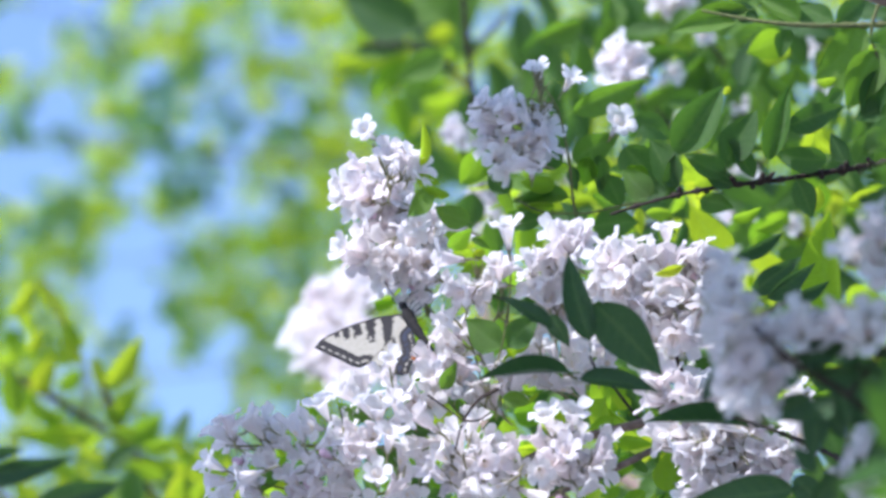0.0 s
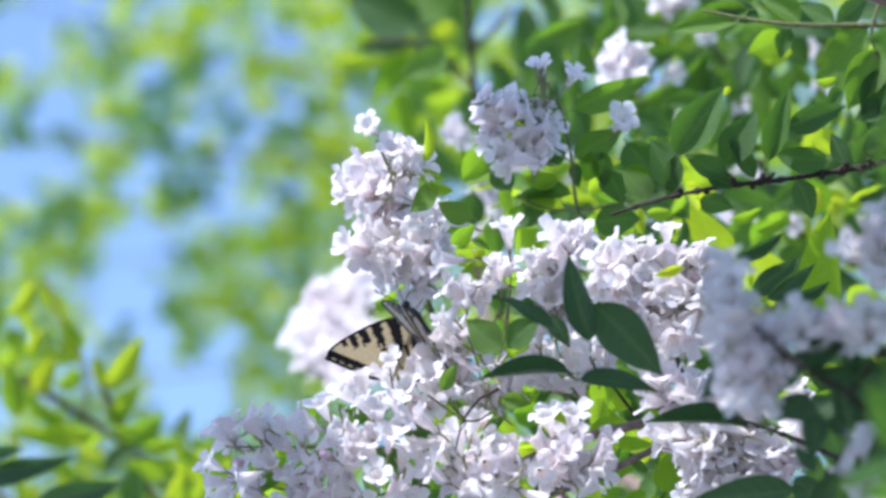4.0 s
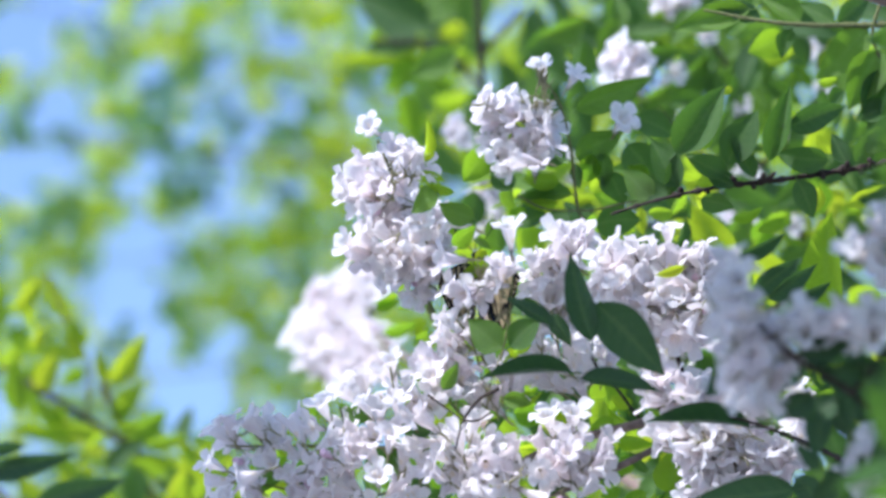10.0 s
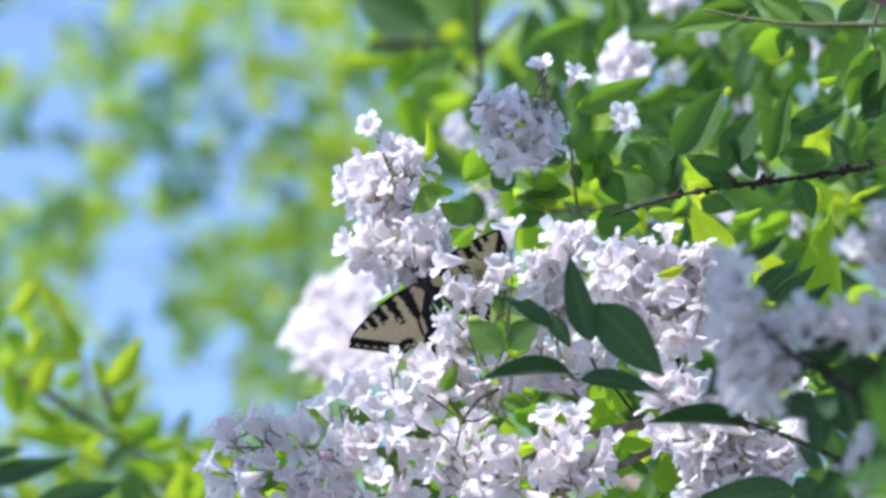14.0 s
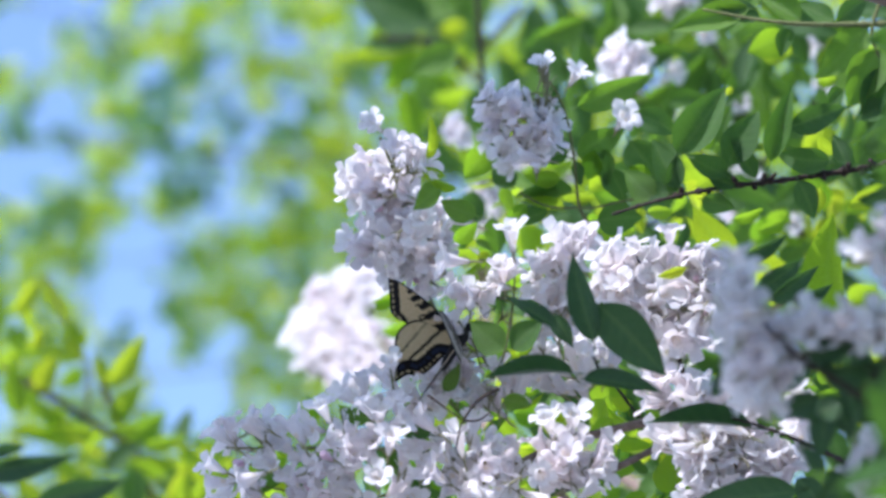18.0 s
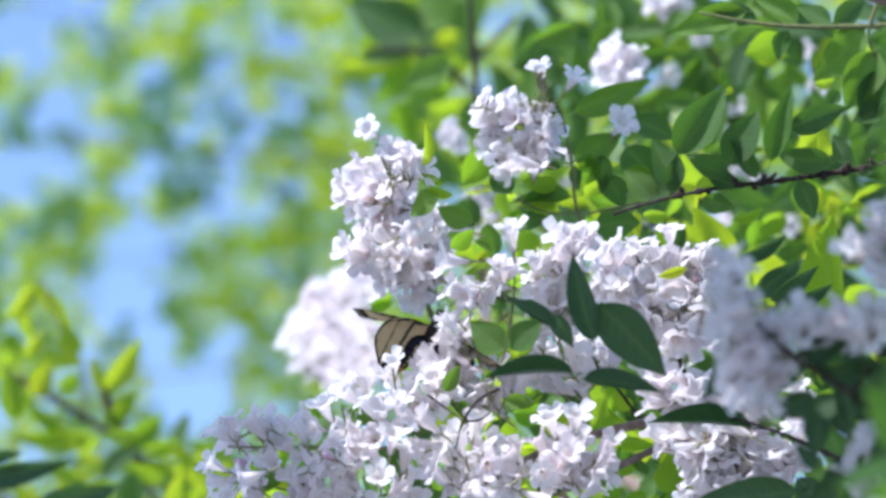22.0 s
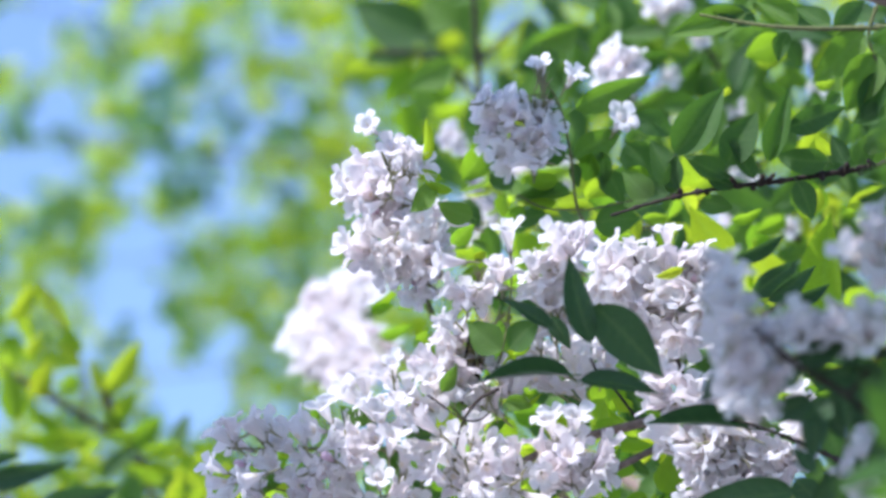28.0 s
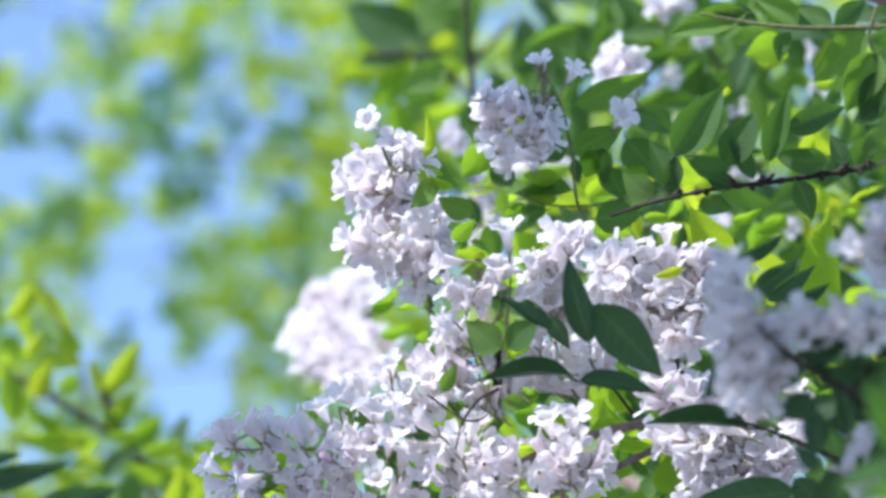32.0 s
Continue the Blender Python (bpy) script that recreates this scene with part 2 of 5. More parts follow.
def bud_mesh(seed):
    r = random.Random(seed)
    verts, faces, idx = [], [], []
    prof = [(0.0003, 0), (0.0011, 0.0015), (0.0016, 0.004), (0.0024, 0.0065), (0.0022, 0.0085), (0.0005, 0.0098)]
    N = 8
    for rad, z in prof:
        for i in range(N):
            w = 2 * math.pi * i / N
            verts.append(Vector((rad * math.cos(w) + r.uniform(-1, 1) * 1e-4, rad * math.sin(w), z)))
    for k in range(len(prof) - 1):
        for i in range(N):
            j = (i + 1) % N
            faces.append((k * N + i, k * N + j, (k + 1) * N + j, (k + 1) * N + i))
            idx.append(0)
    v, f = tube([(0, 0, -0.007), (0.0006, 0.0003, -0.003), (0, 0, 0.0005)], 0.00035, 0.0009, 5, 5)
    o = len(verts)
    verts += v
    faces += [tuple(a + o for a in q) for q in f]
    idx += [1] * len(f)
    for k in range(5):
        w = 2 * math.pi * (k + 0.5) / 5
        v, f = tube([(0.0007 * math.cos(w), 0.0007 * math.sin(w), 0), (0.002 * math.cos(w), 0.002 * math.sin(w), 0.0025), (0.0026 * math.cos(w), 0.0026 * math.sin(w), 0.005)], 0.00045, 0.0001, 4, 4)
        o = len(verts)
        verts += v
        faces += [tuple(a + o for a in q) for q in f]
        idx += [1] * len(f)
    return mesh("bud", verts, faces, [BUDSKIN, SEPAL], idx)


def calyx_mesh(seed):
    """What is left when the flower has dropped: a bristly ovary with five long sepals."""
    r = random.Random(seed)
    pieces = [tube([(0, 0, -0.008), (0.0005, 0.0003, -0.003), (0, 0, 0.001)], 0.0003, 0.0008, 5, 5), ball((0, 0, 0.001), 0.0011, 0.0016, 0.0011, 6)]
    for k in range(5):
        w = 2 * math.pi * k / 5 + r.uniform(-0.2, 0.2)
        c, q = math.cos(w), math.sin(w)
        pieces.append(tube([(0.0006 * c, 0.0006 * q, 0.001), (0.002 * c, 0.002 * q, 0.0035), (0.0034 * c, 0.0034 * q, 0.0062)], 0.00045, 0.0001, 4, 5))
    for k in range(14):
        w, z = r.uniform(0, 6.3), r.uniform(-0.002, 0.002)
        c, q = math.cos(w), math.sin(w)
        pieces.append(tube([(0.0008 * c, 0.0008 * q, z), (0.0026 * c, 0.0026 * q, z + 0.0006)], 0.0001, 0.00004, 3, 2))
    return mesh("calyx", *joined(pieces), [SEPAL])


def leaf_mesh(seed, mat, wide=0.46, fold=0.22, droop=0.25, tip=1.0):
    """A pointed oval leaf, one metre long along +y, folded on its midrib, with sunken veins and a stalk."""
    r = random.Random(seed)
    L, W = 22, 10
    verts, faces = [], []
    ph = r.uniform(0, 6)
    vein_of = []
    for i in range(L + 1):
        t = i / L
        half = wide * 0.5 * (math.sin(math.pi * t ** 0.78) ** 0.85) * (1 - 0.25 * tip * t) * (1.12 if t < 0.6 else 1.12)
        half = max(half * (1 - max(0, t - 0.82) * 1.6 * tip), 0.002)
        for j in range(W + 1):
            u = j / W * 2 - 1
            vein = 0.006 * abs(math.sin((t * 6.5 - abs(u) * 1.1) * math.pi)) * min(1, abs(u) * 4) * (1 - abs(u))
            z = fold * half * (0.25 * abs(u) + 0.95 * u * u) * 1.3 - droop * t * t * 0.55 + vein + 0.012 * math.sin(t * 9 + ph + 2 * u) * abs(u)
            side = max(0.0, 1 - abs(((t * 7.5 - abs(u) * 1.2) % 1.0) - 0.5) * 4) * 0.5
            vein_of += [1.0 if j == W // 2 else side * (1 - 0.6 * abs(u))] * 3 + [1.0]
            verts.append(Vector((u * half + 0.03 * math.sin(t * 3 + ph), 0.1 + t * 0.9, z)))
    for i in range(L):
        for j in range(W):
            a = i * (W + 1) + j
            faces.append((a, a + 1, a + W + 2, a + W + 1))
    o = len(verts)
    x0 = 0.03 * math.sin(ph)
    v, f = tube([(0, 0, 0.01), (x0 * 0.6, 0.06, 0.004), (x0, 0.12, -0.004)], 0.012, 0.012, 5, 5)
    verts += v
    faces += [tuple(a + o for a in q) for q in f]
    me = mesh("leaf", verts, faces, [mat])
    att = me.color_attributes.new("vein", 'FLOAT_COLOR', 'POINT')
    att.data.foreach_set("color", vein_of + [1.0] * (4 * len(v)))
    return me


FLOWERS = [flower_mesh(20 + i, op) for i, op in enumerate((0.75, 0.95, 0.6, 0.8, 0.4, 0.9, 0.2, 0.7))]
BUDS = [bud_mesh(5), bud_mesh(6)]
CALYX = calyx_mesh(9)
LEAVES = [leaf_mesh(40 + i, LEAF, w, f, d) for i, (w, f, d) in enumerate(((0.46, 0.25, 0.2), (0.40, 0.4, 0.35), (0.52, 0.2, 0.1), (0.44, 0.55, 0.3), (0.36, 0.3, 0.5)))]
YOUNGS = [leaf_mesh(60 + i, YOUNG, w, f, d) for i, (w, f, d) in enumerate(((0.46, 0.2, 0.15), (0.56, 0.25, 0.1), (0.40, 0.35, 0.3)))]
# the same shapes as LEAVES, in the colour darkened for shade
SHADED_LEAVES = [leaf_mesh(40 + i, SHADED_LEAF, w, f, d) for i, (w, f, d) in enumerate(((0.46, 0.25, 0.2), (0.40, 0.4, 0.35), (0.52, 0.2, 0.1), (0.44, 0.55, 0.3), (0.36, 0.3, 0.5)))]
NARROW = [leaf_mesh(80 + i, YOUNG, w, f, d) for i, (w, f, d) in enumerate(((0.34, 0.3, 0.2), (0.30, 0.45, 0.35), (0.38, 0.25, 0.3)))]


SHRUB_LEAVES = [leaf_mesh(90 + i, SPRING, w, f, d) for i, (w, f, d) in enumerate(((0.34, 0.3, 0.2), (0.30, 0.45, 0.35), (0.38, 0.25, 0.3)))]


# ---- ground ----
def ground():
    verts, faces, n = [], [], 60
    for i in range(n + 1):
        for j in range(n + 1):
            x, y = (i / n * 2 - 1), (j / n * 2 - 1)
            x, y = 1500 * x ** 5 + 12 * x, 1500 * y ** 5 + 12 * y
            d = math.hypot(x, y - 3)
            z = 0.08 * (noise.noise((x * 0.4, y * 0.4, 0))) * min(1, d / 4) if d < 60 else 0
            verts.append((x, y, z - 0.02))
    for i in range(n):
        for j in range(n):
            a = i * (n + 1) + j
            faces.append((a, a + n + 1, a + n + 2, a + 1))
    # never in view; acts as a reflector from below
    tagged(new("ground", mesh("ground", verts, faces, [BOUNCE_GROUND])), "unseen ground, kept pale to bounce light up", "ground", kind="structure")


ground()


# ---- the flowering bush ----
BASE = at(1150, 441, 2.45)
BASE.z = 0.0
bush = tagged(new("beauty_bush"), "tall bush of pale pink bell flowers and pointed green leaves", "bush")
bush.location = BASE


def on_plant(plant, name, x, y, d, paths, r0, r1, mat, label="", knots=0.5, sides=7):
    """A branch under a plant; its origin is at (x, y, d) and its axes are those of the view."""
    origin = at(x, y, d)
    inv = TURN.inverted()
    pieces = []
    for k, path in enumerate(paths):
        pts = [inv @ (at(*p) - origin) if len(p) == 3 and not isinstance(p, Vector) else inv @ (Vector(p) - origin) for p in path]
        pieces.append(tube(pts, r0 if k == 0 else r0 * 0.6, r1, sides, 10 + 8 * len(pts), knots, k + int(x)))
    v, f = joined(pieces)
    ob = child(name, mesh(name, v, f, [mat]), plant, Matrix.Translation(origin - plant.location) @ TURN, label)
    ob["o"] = (x, y, d)
    return ob


def local(branch, x, y, d):
    return TURN.inverted() @ (at(x, y, d) - at(*branch["o"]))


def leaf(branch, x1, y1, x2, y2, roll=0.0, d=BLOOM, dd=0.0, kinds=LEAVES, k=None):
    """A leaf from its stalk's foot to its tip; roll turns it about its length, dd brings the tip nearer."""
    tilt = 0.0 if kinds in (LEAVES, SHADED_LEAVES) else radians(36)      # young leaves hang so that their lit upper side is turned away
    a, b = local(branch, x1, y1, d), local(branch, x2, y2, d - dd - (y1 - y2) * 0.00025 * math.tan(tilt))
    size = (b - a).length
    m = along(b - a, (0, -math.sin(tilt), math.cos(tilt))) @ Matrix.Rotation(radians(roll), 4, 'Y')
    me = kinds[k if k is not None else rnd.randrange(len(kinds))]
    return child("leaf", me, branch, Matrix.Translation(a) @ m @ Matrix.Scale(size, 4))


def blade(branch, x1, y1, x2, y2, w, roll=0.0, d=BLOOM, dd=0.0, kinds=LEAVES, k=None):
    """A leaf from its stalk's foot to its tip, w quarter millimetres wide on the bloom plane before it is rolled."""
    k = rnd.randrange(len(kinds)) if k is None else k
    ob = leaf(branch, x1, y1, x2, y2, roll, d, dd, kinds, k)
    span = max(abs(v.co.x) for v in kinds[k].vertices) * 1.86
    ob.matrix_basis = ob.matrix_basis @ Matrix.Diagonal((w * 0.00025 * d / BLOOM / (span * ob.matrix_basis.to_scale().y), 1, 1, 1))
    return ob


def flower(branch, x, y, axis, d=BLOOM, size=1.0, k=None, me=None):
    """A flower whose mouth is at (x, y, d) and faces along axis: right, up, towards the lens."""
    ax = Vector(axis).normalized()
    q = ax.to_track_quat('Z', 'Y').to_matrix().to_4x4() @ Matrix.Rotation(rnd.uniform(0, 6.28), 4, 'Z')
    p = local(branch, x, y, d) - ax * 0.013 * size
    me = me or FLOWERS[k if k is not None else rnd.randrange(len(FLOWERS))]
    return child("bud" if me in BUDS else "calyx" if me is CALYX else "flower", me, branch, Matrix.Translation(p) @ q @ Matrix.Scale(size, 4))


def gaps(x, y, ovals):
    return any(((x - a) / w) ** 2 + ((y - b) / h) ** 2 < 1 for a, b, w, h in ovals)


HOLLOWS = [(632, 735, 32, 24), (698, 812, 26, 22), (735, 752, 38, 18), (790, 742, 24, 26), (472, 838, 34, 20), (905, 712, 50, 26), (960, 862, 44, 16)]


def cluster(branch, cx, cy, rx, ry, n, d=BLOOM, rz=60, size=1.0, gap=27, lean=(0, 0.15, 0.35), slant=0.0, buds=0.04, kinds=None, rake=0.35, swing=0.0):
    """A head of flowers that fill an oval, facing outwards."""
    placed, tries = [], 0
    n, gap, size = math.ceil(n * 1.05), gap * 0.94, size * 0.93
    co, si = math.cos(radians(slant)), math.sin(radians(slant))
    while len(placed) < n and tries < 4000:
        tries += 1
        u, v = rnd.uniform(-1.2, 1.2), rnd.uniform(-1.2, 1.2)
        if u * u + v * v > 1 + 0.7 * noise.noise((u * 1.6 + cx, v * 1.6 + cy, d * 3)):
            continue
        x, y = cx + rx * u * co + ry * v * si, cy - (-rx * u * si + ry * v * co)
        if any((x - a) ** 2 + (y - b) ** 2 < gap * gap for a, b in placed) or (d < 2.24 and gaps(x, y, HOLLOWS)):
            continue
        placed.append((x, y))
        w = math.sqrt(max(0, 1 - u * u - v * v))
        depth = d - rz * (0.3 + 0.7 * w) * rnd.uniform(-0.7, 1.0) * 0.00025 - (rake * (y - cy) + swing * (x - cx)) * 0.00025
        ux, vy = u * co + v * si, -u * si + v * co
        ax = (ux * 0.9 + lean[0] - 0.2 + rnd.gauss(0, 0.42), vy * 0.8 + lean[1] + 0.2 + rnd.gauss(0, 0.42), 0.2 * w + 0.6 * lean[2] + rnd.gauss(0, 0.35))
        if rnd.random() < buds:
            flower(branch, x, y, ax, depth, size * 0.9, me=rnd.choice(BUDS))
        else:
            flower(branch, x, y, ax, depth, size * rnd.uniform(0.88, 1.1), rnd.choice(kinds) if kinds else None)


def fill(branch, x0, y0, x1, y1, n, d, spread, kinds, length=(80, 130)):
    """Leaves scattered through a box of the crown, hanging at all angles."""
    for _ in range(n):
        x, y, w, s = rnd.uniform(x0, x1), rnd.uniform(y0, y1), rnd.gauss(-1.2, 1.0), rnd.uniform(*length)
        leaf(branch, x, y, x + s * math.cos(w), y - s * math.sin(w), rnd.uniform(-60, 60), d + rnd.uniform(-spread, spread), rnd.uniform(-0.012, 0.012), kinds)


NEAR, FAR1, FAR2, FAR3 = 1.80, 2.85, 3.35, 3.3
STEMS = []


def stem(path, r0, r1):
    pts = [BASE + Vector((rnd.uniform(-0.12, 0.12), rnd.uniform(-0.12, 0.12), 0.0))]
    first = at(*path[0])
    pts.append(pts[0].lerp(first, 0.55) + Vector((rnd.uniform(-0.05, 0.05), 0.14, 0.1)))
    pts += [at(*p) for p in path]
    v, f = tube([p - BASE for p in pts], r0, r1, 9, 60, 0.35, len(STEMS))
    STEMS.append(child("stem", mesh("stem", v, f, [BARK]), bush, Matrix()))


stem([(1500, 1250, 2.3), (1290, 800, 2.27), (1150, 748, 2.25), (1000, 782, 2.25), (860, 850, 2.26)], 0.016, 0.0017)
stem([(1350, 1300, 2.35), (1180, 790, 2.27), (1040, 852, 2.26), (900, 900, 2.26)], 0.011, 0.0016)
stem([(1750, 900, 2.35), (1720, 420, 2.3), (1600, 287, 2.27)], 0.012, 0.0016)
stem([(1300, 1100, 2.9), (900, 700, 3.2), (838, 420, FAR2)], 0.013, 0.0030)
stem([(1800, 700, 2.5), (1750, 100, 2.45), (1620, 40, 2.36)], 0.012, 0.0018)
stem([(1640, 1200, 2.0), (1620, 830, NEAR)], 0.012, 0.002)
stem([(1200, 1200, 2.6), (900, 800, 2.62), (700, 620, 3.1), (620, 560, 3.2)], 0.011, 0.0014)
stem([(1150, 1150, 2.5), (860, 720, 2.46), (745, 520, 2.38), (700, 380, 2.30)], 0.009, 0.0009)

# the left column of blossom
column = on_plant(bush, "branch", 720, 520, 2.26, [[(760, 560, 2.30), (720, 450, 2.30), (690, 330, 2.30), (660, 255, 2.265)], [(720, 470, 2.30), (660, 460, 2.30)], [(690, 330, 2.30), (742, 312, 2.265)]], 0.0012, 0.0005, GREENTWIG)
cluster(column, 655, 335, 68, 62, 24, 2.286, gap=24, lean=(-0.25, 0.1, 0.4))
cluster(column, 690, 445, 80, 62, 32, 2.275, gap=23, lean=(-0.15, -0.1, 0.45))
cluster(column, 738, 505, 36, 38, 8, 2.285, 40, 0.95, 25, (0.1, -0.4, 0.5))
cluster(column, 748, 440, 36, 58, 11, 2.275, gap=24, lean=(0.1, 0, 0.5))
flower(column, 641, 226, (-0.5, 0.45, 0.7), size=0.78, k=1)
flower(column, 688, 264, (0.05, 0.55, 0.8), size=0.85, k=5)
flower(column, 748, 300, (0.7, 0.3, 0.6), size=0.9, k=3)
flower(column, 718, 268, (0.2, 0.8, 0.5), size=0.85, k=2)
flower(column, 736, 392, (-0.2, 0.5, 0.7), 2.25, 0.85, 1)
flower(column, 728, 425, (0.2, 0.3, 0.8), 2.25, 0.85, 5)
flower(column, 745, 360, (0.3, 0.6, 0.6), 2.255, 0.8, 0)
flower(column, 735, 275, (0.3, 0.9, 0.3), size=0.85, k=4)
for a in ((774, 338, 716, 378, 42, 15), (838, 398, 768, 366, 44, -10)):
    blade(column, *a)
for a in ((732, 306, 778, 330, 26, 0), (788, 442, 838, 408, 38, 10), (745, 300, 754, 222, 24, 30), (800, 350, 745, 328, 26, -15)):
    blade(column, *a, kinds=YOUNGS)
flower(column, 784, 392, (-0.9, 0.35, 0.2), 2.25, 0.95, 3)

# the sunlit puff behind it
puff = on_plant(bush, "branch", 620, 560, 3.2, [[(690, 640, 3.0), (630, 570, 3.2), (560, 540, 3.24)], [(630, 570, 3.2), (590, 500, 3.24)]], 0.0013, 0.0005, GREENTWIG, "branch with a head of white sunlit flowers")
for cx, cy, rx, ry, n in ((624, 508, 40, 34, 17), (556, 588, 50, 46, 26), (592, 555, 46, 44, 22), (596, 632, 58, 40, 24), (654, 622, 36, 46, 16), (575, 520, 24, 26, 7)):
    cluster(puff, cx, cy, rx, ry, n, 3.16 - 0.00035 * (cy - 575) - 0.00025 * (cx - 590), 10, 1.35, 20, (-0.6, 0.95, 1.0), 0, 0, (1, 5), 1.4, 1.0)
for a in ((650, 540, 720, 500, 40), (655, 548, 700, 530, -30)):
    leaf(puff, *a, d=2.45, kinds=YOUNGS)
leaf(puff, 665, 590, 735, 572, 20, 2.7, kinds=YOUNGS)

# the broad low spray
low = on_plant(bush, "branch", 860, 850, 2.26, [[(880, 845, 2.26), (760, 800, 2.225), (620, 790, 2.225), (470, 790, 2.225), (400, 790, 2.225)], [(620, 790, 2.225), (600, 720, 2.215)], [(760, 800, 2.225), (700, 700, 2.225), (690, 650, 2.215)], [(470, 790, 2.225), (425, 740, 2.215)], [(760, 860, 2.225), (600, 880, 2.225), (430, 850, 2.225)]], 0.0011, 0.0004, GREENTWIG)
cluster(low, 420, 800, 62, 82, 10, 2.21, 90, 0.95, gap=34, lean=(-0.5, 0.2, 0.3))
cluster(low, 560, 770, 75, 65, 11, 2.21, 90, 0.95, gap=33, lean=(-0.2, 0.4, 0.35))
cluster(low, 665, 740, 62, 42, 8, 2.21, 80, 0.95, gap=33, lean=(-0.2, 0.5, 0.35))
cluster(low, 640, 850, 115, 70, 16, 2.21, 100, 0.95, gap=33, lean=(-0.2, 0.3, 0.4))
cluster(low, 800, 800, 95, 70, 15, 2.21, 100, 0.95, gap=31, lean=(0, 0.3, 0.4))
cluster(low, 900, 830, 120, 62, 18, 2.21, 100, 0.95, gap=31, lean=(0.1, 0.3, 0.4))
cluster(low, 1010, 800, 72, 55, 13, 2.21, 90, 0.95, gap=30, lean=(0.3, 0.4, 0.4))
cluster(low, 480, 865, 95, 45, 9, 2.21, 90, 0.95, gap=34, lean=(-0.3, 0.1, 0.4))
cluster(low, 650, 690, 80, 36, 5, 2.235, gap=34, lean=(-0.2, 0.3, 0.35))
cluster(low, 740, 690, 50, 36, 5, 2.235, gap=32, lean=(0, 0.3, 0.35))
for a in ((512, 852, -0.3), (526, 846, 0.1), (540, 842, -0.1), (553, 836, 0.3), (566, 838, 0.5), (985, 868, -0.2)):
    flower(low, a[0], a[1], (a[2], 0.7, 0.4), 2.222, 0.8, me=BUDS[a[0] % 2])
flower(low, 433, 738, (-0.6, 0.7, 0.2), 2.205, k=1)
flower(low, 690, 632, (-0.1, 0.8, 0.5), 2.225, 0.75, 2)
flower(low, 1015, 722, (0.1, 0.9, 0.5), 2.205, k=5)
flower(low, 965, 728, (-0.3, 0.9, 0.4), 2.205, k=0)
for a in ((700, 770, 690, 830, 10), (640, 750, 600, 715, 40), (720, 740, 760, 745, 20), (465, 825, 435, 880, 60), (520, 800, 485, 790, 20), (940, 830, 1000, 860, -20), (880, 690, 945, 700, 10), (960, 840, 915, 815, 30), (560, 740, 545, 700, 30), (610, 745, 660, 705, 20), (760, 760, 720, 700, 20), (820, 740, 790, 700, 30), (850, 760, 900, 740, 20), (620, 810, 570, 800, 30), (520, 850, 470, 850, 20), (760, 840, 800, 870, 20)):
    leaf(low, *a, d=2.262, kinds=LEAVES if a[0] % 40 else YOUNGS)

for a in ((724, 834, 674, 790, 38, 10), (606, 720, 662, 746, 40, 0), (660, 768, 616, 764, 26, 20), (768, 768, 698, 748, 34, 0), (508, 836, 432, 882, 20, 20), (940, 868, 1000, 854, 34, 10), (884, 700, 940, 716, 30, 0)):
    blade(low, *a, d=2.225)

# the middle sprigs
mid = on_plant(bush, "branch", 860, 640, 2.26, [[(900, 880, 2.28), (820, 740, 2.26), (880, 640, 2.25), (900, 540, 2.25), (905, 460, 2.245)], [(820, 740, 2.26), (780, 690, 2.25), (770, 640, 2.25)], [(820, 740, 2.26), (850, 690, 2.25), (830, 600, 2.25), (800, 560, 2.25)], [(905, 460, 2.245), (980, 450, 2.245)], [(905, 470, 2.245), (840, 455, 2.245)]], 0.0009, 0.0004, GREENTWIG)
flower(mid, 896, 396, (-0.1, 0.9, 0.3), 2.225, 0.95, 3)
flower(mid, 775, 458, (-1, 0.05, 0.25), 2.225, 0.95, 3)
flower(mid, 880, 462, (-0.1, 0.9, 0.4), 2.23, 0.88, 0)
flower(mid, 905, 468, (0.6, 0.7, 0.3), 2.235, 0.88, 2)
flower(mid, 862, 500, (-0.6, 0.1, 0.5), 2.23, 0.88, 1)
flower(mid, 785, 505, (-0.8, 0.5, 0.2), 2.225, 0.92, 5)
flower(mid, 810, 520, (-0.6, -0.2, 0.6), 2.22, 0.88, 0)
flower(mid, 785, 570, (-0.6, -0.7, 0.3), 2.225, 0.92, 1)
flower(mid, 850, 528, (0.7, -0.1, 0.4), 2.23, 0.95, 2)
flower(mid, 830, 505, (0.1, 0.8, 0.4), 2.235, 0.88, 3)
cluster(mid, 970, 480, 48, 45, 9, 2.24, 40, 1.0, 28, (-0.2, 1.0, 0.2))
cluster(mid, 1010, 425, 45, 35, 7, 2.24, 40, 1.0, 28, (0.1, 0.6, 0.4))
cluster(mid, 980, 545, 35, 40, 6, 2.25, 40, 1.0, 28, (0, 0.8, 0.4))
cluster(mid, 775, 645, 48, 46, 9, 2.25, 40, 1.0, 28, (-0.4, 0.4, 0.4))
cluster(mid, 1000, 630, 90, 45, 14, 2.26, 40, 1.0, 28, (0, 0.8, 0.4))
cluster(mid, 880, 670, 60, 35, 7, 2.25, 40, 1.0, 28, (0, 0.8, 0.4))
cluster(mid, 798, 585, 30, 38, 7, 2.255, 40, 1.0, 28, (-0.4, 0, 0.5))
blade(mid, 894, 618, 824, 566, 62, 5, 2.205, 0, LEAVES, 2)
blade(mid, 892, 618, 955, 562, 52, -8, 2.205, 0, LEAVES, 0)
blade(mid, 905, 628, 940, 592, 26, 20, 2.21, 0, YOUNGS, 2)
leaf(mid, 778, 695, 808, 642, 30, 2.22, 0, LEAVES, 2)
